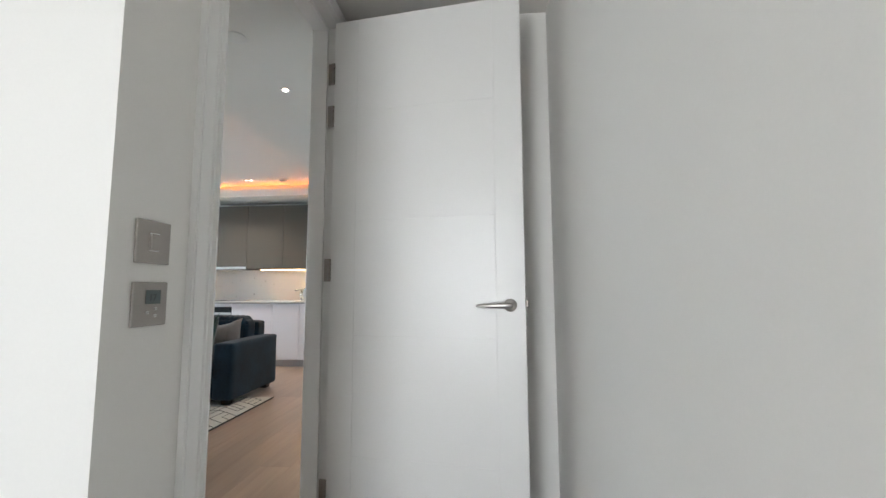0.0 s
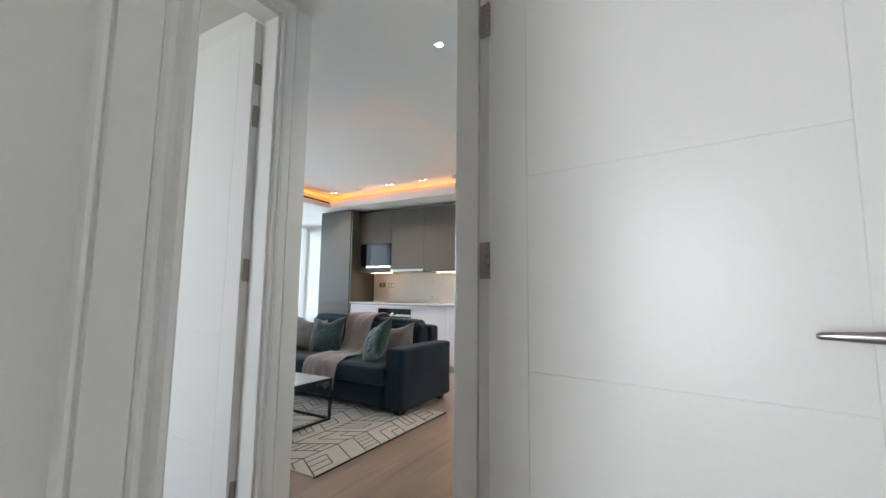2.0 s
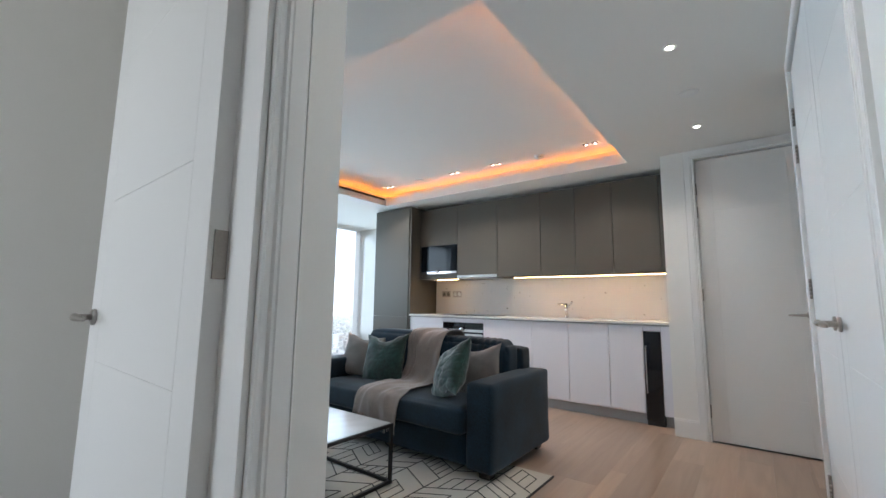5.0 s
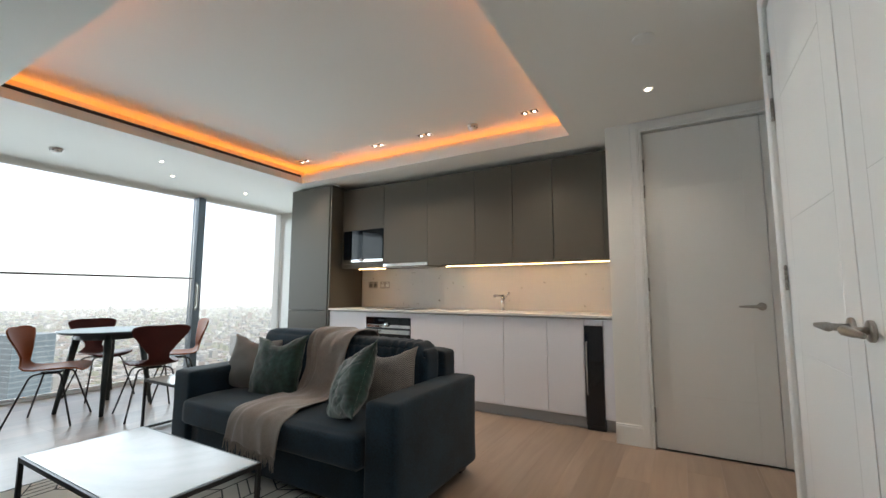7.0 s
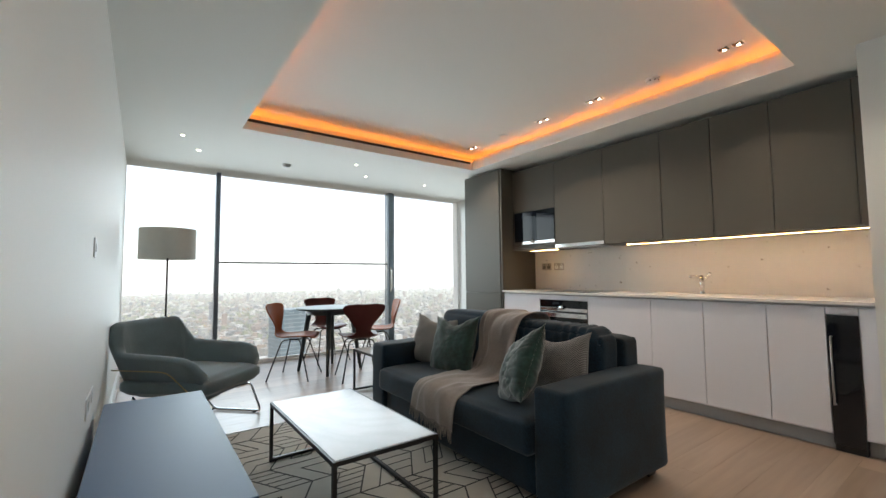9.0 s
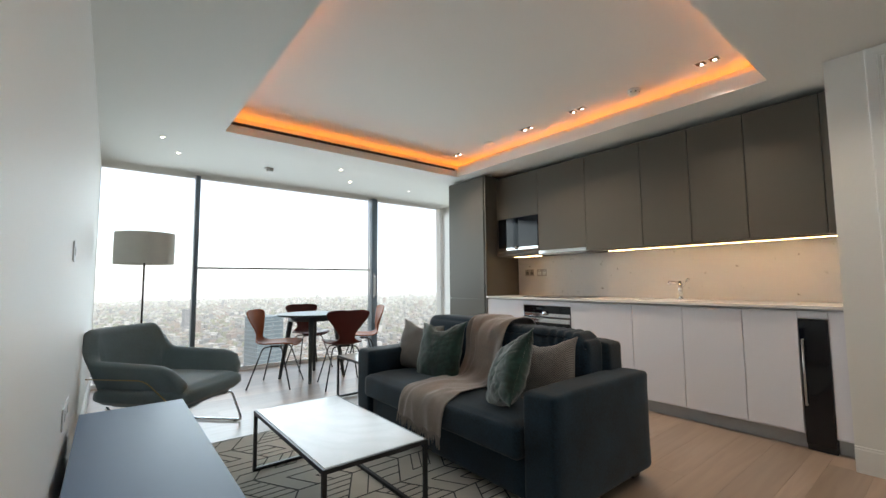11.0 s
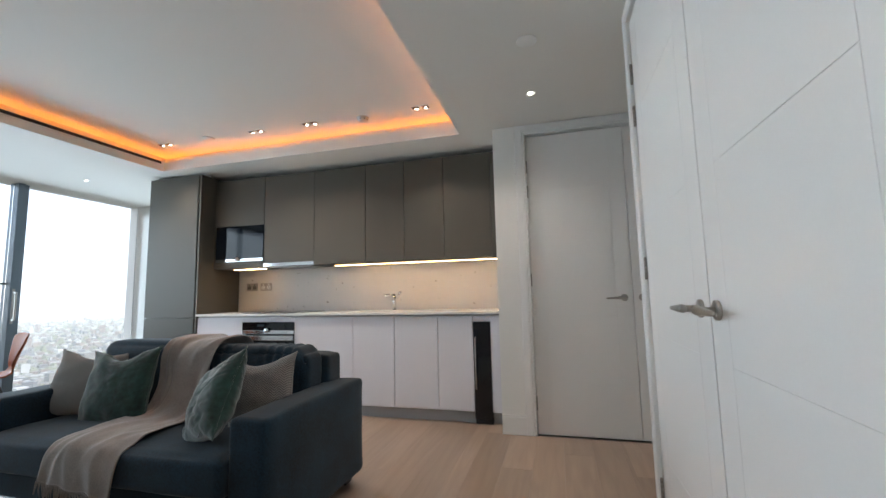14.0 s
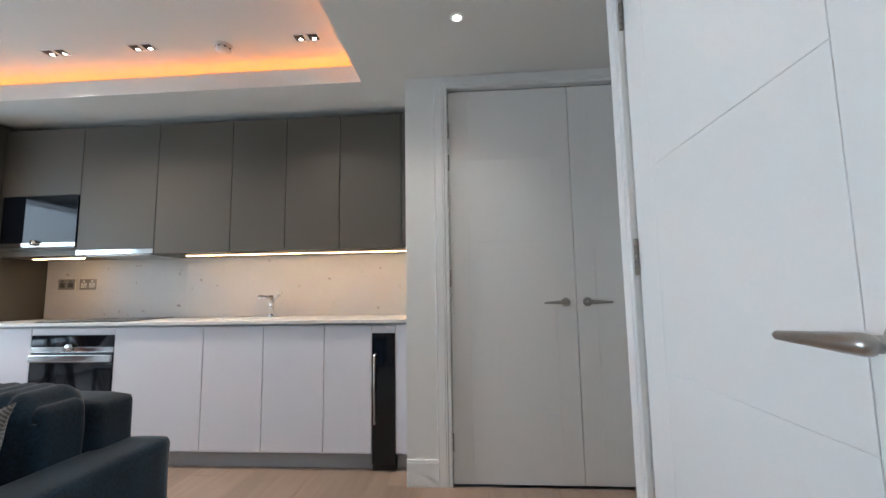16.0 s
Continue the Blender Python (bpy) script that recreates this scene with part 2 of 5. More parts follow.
for k in range(3):
    part("door", boxes((-3.42 + 0.565 * k, -4.180, 0.01, -2.86 + 0.565 * k, -4.160, HIGH - 0.01), bev=0.001, seg=1), mat("pale wardrobe lacquer", (0.52, 0.50, 0.49), 0.3, vary=0.03), wd)
part("end_panel", boxes((-3.45, -4.36, 0.0, -3.43, -4.185, HIGH)), M_TAUPE, wd, "taupe end panel")
part("edge_trim", boxes((-1.722, -4.190, 0.0, -1.596, -4.181, HIGH)), M_TRIM, wd, "white edge trim")

# ceilings, with the raised coffer over the sofa
CX0, CX1, CY0, CY1 = -3.49, -0.28, -2.65, 0.01
COVE = 0.13
LIP = CEIL + 0.105     # top of the tray's upstand
solid("ceiling", boxes((-5.55, -3.57, CEIL, CX0, 1.6, CEIL + 0.06), (CX1, -3.57, CEIL, 2.2, 1.0, CEIL + 0.06), (-0.2, -4.93, CEIL, 2.2, -3.57, CEIL + 0.06), (CX0, -3.57, CEIL, CX1, CY0, CEIL + 0.06), (CX0, CY1, CEIL, CX1, 1.0, CEIL + 0.06),
    (CX0 - 0.03 - COVE, CY0 - COVE - 0.03, CEIL + 0.06, CX0 - COVE, CY1 + COVE + 0.03, HIGH + 0.03), (CX1 + COVE, CY0 - COVE - 0.03, CEIL + 0.06, CX1 + COVE + 0.03, CY1 + COVE + 0.03, HIGH + 0.03),
    (CX0 - COVE, CY0 - COVE - 0.03, CEIL + 0.06, CX1 + COVE, CY0 - COVE, HIGH + 0.03), (CX0 - COVE, CY1 + COVE, CEIL + 0.06, CX1 + COVE, CY1 + COVE + 0.03, HIGH + 0.03),
    (CX0 - 0.02, CY0 - 0.02, CEIL + 0.06, CX0, CY1 + 0.02, LIP), (CX1, CY0 - 0.02, CEIL + 0.06, CX1 + 0.02, CY1 + 0.02, LIP), (CX0, CY0 - 0.02, CEIL + 0.06, CX1, CY0, LIP), (CX0, CY1, CEIL + 0.06, CX1, CY1 + 0.02, LIP),
    (CX0 - COVE, CY0 - COVE, HIGH, CX1 + COVE, CY1 + COVE, HIGH + 0.03)), M_CEIL, "white painted ceiling with a raised tray", "ceiling")
solid("ceiling_rooms", boxes((-3.6, -6.75, HIGH, -0.20, -3.535, HIGH + 0.1), (-0.25, -8.35, CEIL + 0.005, 2.1, -4.93, CEIL + 0.1)), M_CEIL, "white painted ceilings of the side rooms", "ceiling")
# unseen slab added over the ceilings to stop sun leaks; another lies under floors
solid("sun_block_slab", boxes((-5.7, -8.5, 2.95, 2.3, 1.8, 3.1), (-5.75, -8.5, -0.6, 2.3, 1.8, -0.31)), M_PLINTH, "unseen slab added over the rooms to keep the sun out", "ceiling")

# skirting boards
def skirting(*runs):
    for x0, y0, x1, y1 in runs:
        bm = boxes((x0, y0, 0, x1, y1, 0.132), bev=0.002)
        dx, dy = (0.004, 0) if abs(x1 - x0) < abs(y1 - y0) else (0, 0.004)
        box(bm, min(x0, x1) + (dx if x0 > x1 else 0), min(y0, y1) + (dy if y0 > y1 else 0), 0.132, max(x0, x1) - (dx if x0 < x1 else 0), max(y0, y1) - (dy if y0 < y1 else 0), 0.145)
        solid("baseboard", bm, M_TRIM, "white painted square-edged skirting board", "skirting")

skirting((0.0, 0.0, 0.188, -0.016), (-5.3, YS, -0.122, YS + 0.016), (XC0, -3.605, XC0 + 0.016, YS + 0.016), (-1.6, -4.18, -1.584, -3.548), (-3.45, -6.6, -3.434, -4.36), (XC1, -3.655, XC1 - 0.016, -2.92), (0.965, -4.93, 0.981, -4.715), (1.965, -8.2, 1.949, -3.66), (0.981, -3.66, 1.949, -3.676))

# ---------------------------------------------------------------- door frames
def swept(profile, w, h):
    """An architrave round an opening w x h in the plane y = 0, mitred at its corners; profile: (out from the opening, towards -y)."""
    bm = bmesh.new()
    rows = [[bm.verts.new(p) for p in ((-u, -t, 0), (-u, -t, h + u), (w + u, -t, h + u), (w + u, -t, 0))] for u, t in profile]
    for a, b in zip(rows, rows[1:]):
        for k in range(3):
            bm.faces.new((a[k], a[k + 1], b[k + 1], b[k]))
    for k in (0, 3):
        bm.faces.new([r[k] for r in rows])
    bmesh.ops.recalc_face_normals(bm, faces=bm.faces[:])
    return bm

MOULD = [(0.0, 0.0), (0.0, 0.014), (0.004, 0.018), (0.010, 0.018), (0.014, 0.010), (0.020, 0.010), (0.024, 0.017), (0.030, 0.017), (0.033, 0.012), (0.036, 0.015), (0.074, 0.015), (0.075, 0.011), (0.078, 0.011), (0.079, 0.015), (0.082, 0.013), (0.084, 0.0)]

def door_frame(name, m, w, depth, label, stop=None, back=True):
    """m: the opening's lower left corner on one wall face, x along the wall, y into it."""
    t = thing(name, label, "door frame", m, kind="structure")
    part("architrave", swept(MOULD, w, HEAD), M_TRIM, t)
    if back:
        part("architrave", swept(MOULD, w, HEAD), M_TRIM, t, m=pose(w, depth, 0, 0, 0, 180))
    part("lining", boxes((-0.03, 0.001, 0, 0.0, depth - 0.001, HEAD), (w, 0.001, 0, w + 0.03, depth - 0.001, HEAD), (-0.03, 0.001, HEAD, w + 0.03, depth - 0.001, HEAD + 0.03)), M_TRIM, t)
    if stop:
        a, b = stop
        part("door_stop", boxes((0, a, 0, 0.014, b, HEAD - 0.014), (w - 0.014, a, 0, w, b, HEAD - 0.014), (0, a, HEAD - 0.014, w, b, HEAD), bev=0.001, seg=1), M_TRIM, t)
    return t

door_frame("door_frame_1", pose(0.965, -4.628, 0, 0, 0, 90), 0.868, 0.115, "white painted moulded frame of the hall doorway", (0.05, 0.115))
door_frame("door_frame_2", pose(XC0, -4.49, 0, 0, 0, 90), 0.80, 0.115, "white painted moulded frame of the bedroom doorway", (0.0, 0.066))
door_frame("door_frame_3", pose(XC1, -1.30, 0, 0, 0, -90), 1.52, 0.115, "white painted moulded frame round the cupboard doors", back=False)
door_frame("door_frame_4", pose(0.262, 0.0, 0, 0, 0, 0), 1.47, 0.13, "white painted moulded frame round the tall double door", back=False)

# ---------------------------------------------------------------- doors
def lever(parent, x, z, side, way):
    """A tapered steel lever on a round rose. side: -1 or 1 of the leaf; way: the way the lever points along x."""
    y = side * 0.0235
    rose = bmesh.new()
    rod(rose, (x, y, z), (x, y + side * 0.009, z), 0.026, 0.0255, 28)
    bevel(rose, 0.0012, 1)
    h = part("handle", rose, M_STEEL, parent, "brushed steel lever handle on a round rose", True)
    bm = bmesh.new()
    rod(bm, (x, y + side * 0.009, z), (x, y + side * 0.050, z), 0.0095, 0.0095, 16)
    part("neck", bm, M_STEEL, h, smooth=True)
    bm = bmesh.new()
    rings = []
    for s, a, b in ((-0.014, 0.006, 0.008), (-0.008, 0.011, 0.011), (0.0, 0.0125, 0.012), (0.03, 0.0115, 0.0105), (0.08, 0.0085, 0.0075), (0.125, 0.006, 0.004), (0.131, 0.003, 0.002)):
        rings.append([bm.verts.new((x + way * s, y + side * 0.050 + b * math.sin(u), z + a * math.cos(u) - abs(s) * 0.02)) for u in [2 * math.pi * k / 14 for k in range(14)]])
    for p, q in zip(rings, rings[1:]):
        for k in range(14):
            bm.faces.new((p[k], p[(k + 1) % 14], q[(k + 1) % 14], q[k]))
    bm.faces.new(rings[0])
    bm.faces.new(rings[-1])
    bmesh.ops.recalc_face_normals(bm, faces=bm.faces[:])
    part("lever", bm, M_STEEL, h, smooth=True)


def hinge(parent, x, y, z, plate):
    """plate: (dx, dy) of the plate that shows, from the knuckle."""
    bm = bmesh.new()
    for k in range(5):
        rod(bm, (x, y, z - 0.05 + 0.02 * k + 0.0006), (x, y, z - 0.03 + 0.02 * k - 0.0006), 0.0062, seg=12)
    h = part("hinge", bm, M_HINGE, parent, "steel butt hinge", True)
    dx, dy = plate
    bm = boxes((min(x, x + dx) - 0.0012, min(y, y + dy) - 0.0012, z - 0.05, max(x, x + dx) + 0.0012, max(y, y + dy) + 0.0012, z + 0.05))
    part("plate", bm, M_HINGE, h)
    for k in range(4):
        u = 0.35 + 0.35 * (k % 3 == 0)
        bm = bmesh.new()
        c = Vector((x + dx * u, y + dy * u, z - 0.036 + 0.024 * k))
        n = Vector((dy, -dx, 0)).normalized()
        rod(bm, c - n * 0.0014, c + n * 0.0014, 0.0036, seg=10)
        part("screw", bm, M_DARK, h)


HINGES = (2.083, 1.879, 1.172, 0.235)

def leaf(name, m, w, h, label, grooves=True, latch=True, levers=((-1, -1), (1, -1)), group=""):
    """A flush door leaf from its hinge edge (x = 0) to x = w, with shallow grooves between its panels."""
    d = thing(name, label, "door", m, group, "structure")
    g, t = 0.0007, 0.0225
    part("core", boxes((0, -t + 0.002, 0.006, w, t - 0.002, h)), M_DOOR, d)
    xs = (0, 0.115, w - 0.115, w)
    zs = (0.006, 0.39, 0.89, 1.39, 1.89, h)
    for side in (-1, 1):
        y0, y1 = sorted((side * (t - 0.002), side * t))
        for k in (0, 2):
            part("panel", boxes((xs[k] + (g if k else 0), y0, 0.006, xs[k + 1] - (0 if k else g), y1, h), bev=0.0007, seg=1), M_DOOR, d)
        for a, b in zip(zs, zs[1:]):
            part("panel", boxes((xs[1] + g, y0, a + (g if a > 0.1 else 0), xs[2] - g, y1, b - (g if b < h else 0)), bev=0.0007, seg=1), M_DOOR, d)
    for side, way in levers:
        lever(d, w - 0.06, 1.022, side, way)
    if latch:
        part("latch", boxes((w, -0.010, 0.94, w + 0.002, 0.010, 1.10)), M_STEEL, d, "steel latch plate")
        part("latch_bolt", boxes((w + 0.002, -0.007, 1.015, w + 0.012, 0.007, 1.04), bev=0.002), M_HINGE, d)
    return d

d1 = leaf("door_1", pose(0.972, -3.792, 0, 0, 0, -7.6), 0.848, 2.335, "open white flush door with steel lever handle")
for z in HINGES:
    hinge(d1, -0.003, -0.026, z, (-0.024, 0.005))
d2 = leaf("door_2", pose(-0.247, -3.705, 0, 0, 0, 177.6), 0.885, 2.335, "white bedroom door standing wide open")
for z in HINGES:
    hinge(d2, -0.004, -0.026, z, (0.002, 0.036))
d3 = leaf("door_3", pose(0.875, -1.304, 0, 0, 0, -90), 0.752, 2.335, "closed white cupboard door with grooved panels", latch=False, levers=((-1, -1),), group="cupboard doors")
d4 = leaf("door_4", pose(0.875, -2.816, 0, 0, 0, 90), 0.752, 2.335, "closed white cupboard door with grooved panels", latch=False, levers=((1, -1),), group="cupboard doors")
for z in HINGES:
    hinge(d3, 0.0, -0.030, z, (-0.006, 0.0))
    hinge(d4, 0.0, 0.030, z, (-0.006, 0.0))
d5 = leaf("door_5", pose(0.266, 0.045, 0, 0, 0, 0), 0.729, 2.335, "closed greyish white door beside the kitchen", latch=False, levers=((-1, -1),), group="tall double door")
d6 = leaf("door_6", pose(1.728, 0.045, 0, 0, 0, 180), 0.729, 2.335, "closed greyish white door beside the kitchen", latch=False, levers=((1, -1),), group="tall double door")
for z in HINGES:
    hinge(d5, -0.002, -0.030, z, (-0.006, 0.0))
bm = boxes((0.928, -4.628, 0.9, 0.958, -4.626, 1.10))
tagged(part("strike_plate", bm, M_STEEL), "steel strike plate on the door jamb", "strike plate")

# ---------------------------------------------------------------- window wall
M_GLASS = bpy.data.materials.new("clear glass")
M_GLASS.use_nodes = True
gb = M_GLASS.node_tree.nodes["Principled BSDF"]
gb.inputs["Transmission Weight"].default_value, gb.inputs["Roughness"].default_value, gb.inputs["IOR"].default_value = 1.0, 0.0, 1.45
gb.inputs["Base Color"].default_value = (0.97, 0.99, 1, 1)
M_FRAME = mat("blue grey aluminium", (0.16, 0.20, 0.24), 0.35, 0.6, vary=0.06, scale=4, fine=150)

def window(name, y0, y1, label):
    t = thing(name, label, "window", kind="structure")
    p = part("pane", boxes((XW - 0.012, y0, 0.04, XW, y1, CEIL + 0.002)), M_GLASS, t)
    p.visible_shadow = False
    part("sill_track", boxes((XW - 0.06, y0, -0.02, XW + 0.05, y1, 0.012), (XW - 0.03, y0, 0.012, XW + 0.01, y1, 0.04)), M_TRIM, t, "pale floor track")
    part("head_track", boxes((XW - 0.06, y0, CEIL + 0.061, XW + 0.04, y1, CEIL + 0.11)), M_TRIM, t)
    return t

window("window_1", YS, -2.605, "floor to ceiling fixed glass by the lamp")
w2 = window("window_2", -2.555, -0.185, "wide floor to ceiling sliding glass panel")
part("rail", boxes((XW - 0.025, -2.555, 1.288, XW - 0.012, -0.185, 1.308)), M_FRAME, w2, "slim horizontal guard rail")
window("window_3", -0.065, 1.26, "floor to ceiling fixed glass beside the kitchen")
for a, b, dp in ((-2.605, -2.555, 0.07), (-0.185, -0.125, 0.10), (-0.120, -0.065, 0.06)):
    solid("mullion", boxes((XW - 0.06, a, 0.0, XW + dp - 0.02, b, CEIL), bev=0.003), M_FRAME, "slim blue grey aluminium window mullion", "mullion")
hd = thing("window_handle", "pale aluminium pull handle on the sliding frame", "handle")
part("grip", tube(fillet([(XW + 0.08, -0.152, 1.20), (XW + 0.125, -0.152, 1.20), (XW + 0.125, -0.152, 0.90), (XW + 0.08, -0.152, 0.90)], 0.03), 0.010), M_STEEL, hd, smooth=True)
part("backplate", boxes((XW + 0.080, -0.165, 0.86, XW + 0.084, -0.139, 1.24), bev=0.001), M_STEEL, hd)

# ---------------------------------------------------------------- kitchen
M_STONE = mat("pale flecked quartz", (0.66, 0.635, 0.605), 0.30, vary=0.02, scale=2, fine=30, bump=0)
n, l, b = shader(M_STONE)
tc, vo, rp, mx = n.new("ShaderNodeTexCoord"), n.new("ShaderNodeTexNoise"), n.new("ShaderNodeValToRGB"), n.new("ShaderNodeMix")
vo.inputs["Scale"].default_value, vo.inputs["Detail"].default_value = 16, 5
rp.color_ramp.elements[0].position, rp.color_ramp.elements[1].position = 0.655, 0.70
mx.data_type = "RGBA"
old = b.inputs["Base Color"].links[0].from_socket
l.new(tc.outputs["Object"], vo.inputs["Vector"])
l.new(vo.outputs["Fac"], rp.inputs[0])
l.new(rp.outputs[0], mx.inputs["Factor"])
l.new(old, mx.inputs["A"])
mx.inputs["B"].default_value = (0.30, 0.26, 0.22, 1)
l.new(mx.outputs["Result"], b.inputs["Base Color"])
M_TOP = mat("white quartz worktop", (0.72, 0.70, 0.67), 0.22, vary=0.02, scale=4, fine=120, bump=0.01)

YB, YU, YW = 0.18, 0.36, 0.75      # fronts of base and wall units, face of the splashback
G = 0.0022                          # half the gap between fronts

def front(parent, x0, x1, z0, z1, y, material, name="door", label=""):
    return part(name, boxes((x0 + G, y, z0 + G, x1 - G, y + 0.019, z1 - G), bev=0.0012, seg=1), material, parent, label)

def base_unit(x0, x1, label="pale grey handleless kitchen base cabinet"):
    t = thing("base_cabinet", label, "cabinet", group="kitchen base units")
    part("carcass", boxes((x0 + 0.0006, YB + 0.022, 0.095, x1 - 0.0006, YW, 0.895)), M_LOWER, t)
    part("finger_rail", boxes((x0, YB + 0.014, 0.889, x1, YB + 0.021, 0.905)), M_PLINTH, t, "grey recessed finger rail")
    return t

EDGES = (-3.14, -2.587, -1.989, -1.371, -0.964, -0.561, -0.251, -0.10, -0.004)
for i, (a, c) in enumerate(zip(EDGES, EDGES[1:])):
    if i in (1, 6):
        continue
    t = base_unit(a, c, "narrow pale grey kitchen filler panel" if i == 7 else "pale grey handleless kitchen base cabinet")
    front(t, a, c, 0.106, 0.889, YB, M_LOWER)
for a, c in ((-3.14, -0.251), (-0.10, -0.004)):
    solid("plinth", boxes((a, YB + 0.055, 0.0, c, YB + 0.070, 0.092)), M_PLINTH, "grey metal kitchen plinth on the floor", "plinth")

# oven in its housing
a, c = EDGES[1], EDGES[2]
t = base_unit(a, c, "pale grey housing round the built-in oven")
front(t, a, c, 0.843, 0.889, YB, M_LOWER, "top_panel")
front(t, a, c, 0.106, 0.245, YB, M_LOWER, "drawer")
ov = thing("oven", "built-in black glass oven with steel bars", "oven")
part("body", boxes((a + 0.004, YB + 0.004, 0.25, c - 0.004, YB + 0.021, 0.842)), M_BLACKM, ov)
part("control_panel", boxes((a + 0.004, YB - 0.002, 0.766, c - 0.004, YB + 0.004, 0.840), bev=0.001, seg=1), M_BLACK, ov, "black glass control panel")
part("trim", boxes((a + 0.004, YB - 0.004, 0.730, c - 0.004, YB + 0.004, 0.764), bev=0.002), M_CHROME, ov, "polished steel trim")
dr = part("oven_door", boxes((a + 0.004, YB - 0.004, 0.252, c - 0.004, YB + 0.004, 0.722), bev=0.0015, seg=1), M_BLACK, ov, "black glass door")
part("bar_handle", boxes((a + 0.004, YB - 0.020, 0.668, c - 0.004, YB - 0.004, 0.714), bev=0.004), M_CHROME, dr, "polished steel bar handle")
bm = bmesh.new()
rod(bm, ((a + c) / 2, YB - 0.004, 0.765), ((a + c) / 2, YB - 0.030, 0.765), 0.023, 0.021, 28)
part("knob", bm, M_CHROME, ov, "round steel control knob", True)
part("display", boxes(((a + c) / 2 - 0.12, YB - 0.0026, 0.800, (a + c) / 2 - 0.04, YB - 0.002, 0.822)), mat("display glass", (0.05, 0.06, 0.07), 0.1, bump=0), ov)

# wine cooler
a, c = EDGES[6], EDGES[7]
t = base_unit(a, c, "pale grey housing over the wine cooler")
front(t, a, c, 0.842, 0.889, YB, M_LOWER, "top_panel")
wc = thing("wine_cooler", "slim black glass wine cooler with steel handle", "wine cooler")
part("body", boxes((a + 0.003, YB + 0.022, 0.0, c - 0.003, YB + 0.5, 0.094)), M_BLACKM, wc)
part("glass_door", boxes((a + 0.003, YB - 0.004, 0.045, c - 0.003, YB + 0.021, 0.838), bev=0.002), M_BLACK, wc, "black glass door")
part("grille", boxes((a + 0.003, YB + 0.03, 0.0, c - 0.003, YB + 0.05, 0.043)), M_BLACKM, wc)
part("bar_handle", tube([(a + 0.022, YB - 0.004, 0.705), (a + 0.022, YB - 0.032, 0.705), (a + 0.022, YB - 0.032, 0.29), (a + 0.022, YB - 0.004, 0.29)], 0.006), M_STEEL, wc, "long steel bar handle", True)

# worktop with the sink cut out, splashback
SX0, SX1, SY0, SY1 = -1.50, -0.98, 0.28, 0.58
solid("worktop", boxes((-3.14, YB - 0.022, 0.905, SX0, YW, 0.925), (SX1, YB - 0.022, 0.905, -0.003, YW, 0.925), (SX0, YB - 0.022, 0.905, SX1, SY0, 0.925), (SX0, SY1, 0.905, SX1, YW, 0.925)), M_TOP, "long thin white quartz kitchen worktop", "worktop", kind="thing")
sk = thing("sink", "undermounted steel kitchen sink", "sink")
part("bowl", boxes((SX0 - 0.01, SY0 - 0.01, 0.72, SX1 + 0.01, SY1 + 0.01, 0.725), (SX0 - 0.01, SY0 - 0.01, 0.725, SX0, SY1 + 0.01, 0.904), (SX1, SY0 - 0.01, 0.725, SX1 + 0.01, SY1 + 0.01, 0.904), (SX0, SY0 - 0.01, 0.725, SX1, SY0, 0.904), (SX0, SY1, 0.725, SX1, SY1 + 0.01, 0.904)), M_STEEL, sk)
bm = bmesh.new()
rod(bm, (-1.24, 0.45, 0.725), (-1.24, 0.45, 0.728), 0.04, seg=24)
part("drain", bm, M_CHROME, sk)
sb = thing("splashback", "pale flecked stone splashback behind the worktop", "splashback")
for a, c in ((-3.14, -1.905), (-1.9045, -0.003)):
    part("slab", boxes((a, YW, 0.9255, c, YW + 0.018, 1.42)), M_STONE, sb)
hob = thing("hob", "flat black glass induction hob on the worktop", "hob")
part("glass", boxes((-2.62, 0.22, 0.925, -1.985, 0.71, 0.931), bev=0.001, seg=1), M_BLACK, hob)
M_ZONE = mat("hob print", (0.09, 0.09, 0.10), 0.3, bump=0)
for x, y, r in ((-2.46, 0.34, 0.075), (-2.46, 0.58, 0.10), (-2.14, 0.34, 0.10), (-2.14, 0.58, 0.075)):
    part("zone", tube([(x + r * math.cos(k * math.pi / 16), y + r * math.sin(k * math.pi / 16), 0.9311) for k in range(32)], 0.001, 4, True), M_ZONE, hob)

tp = thing("kitchen_tap", "polished chrome single-lever kitchen tap", "tap", pose(-1.155, 0.66, 0.925))
bm = bmesh.new()
rod(bm, (0, 0, 0), (0, 0, 0.006), 0.026, seg=24)
rod(bm, (0, 0, 0.006), (0, 0, 0.165), 0.0185, 0.0175, 24)
part("body", bm, M_CHROME, tp, smooth=True)
bm = bmesh.new()
rod(bm, (0.0, 0.0, 0.150), (-0.075, -0.06, 0.155), 0.0125, 0.0125, 16)
rod(bm, (-0.070, -0.056, 0.155), (-0.070, -0.056, 0.135), 0.011, 0.011, 16)
part("spout", bm, M_CHROME, tp, smooth=True)
bm = bmesh.new()
rod(bm, (0.008, 0, 0.11), (0.062, 0, 0.170), 0.0075, 0.0065, 12)
rod(bm, (0.058, 0, 0.166), (0.074, 0, 0.186), 0.017, 0.012, 16)
part("lever", bm, M_CHROME, tp, smooth=True)

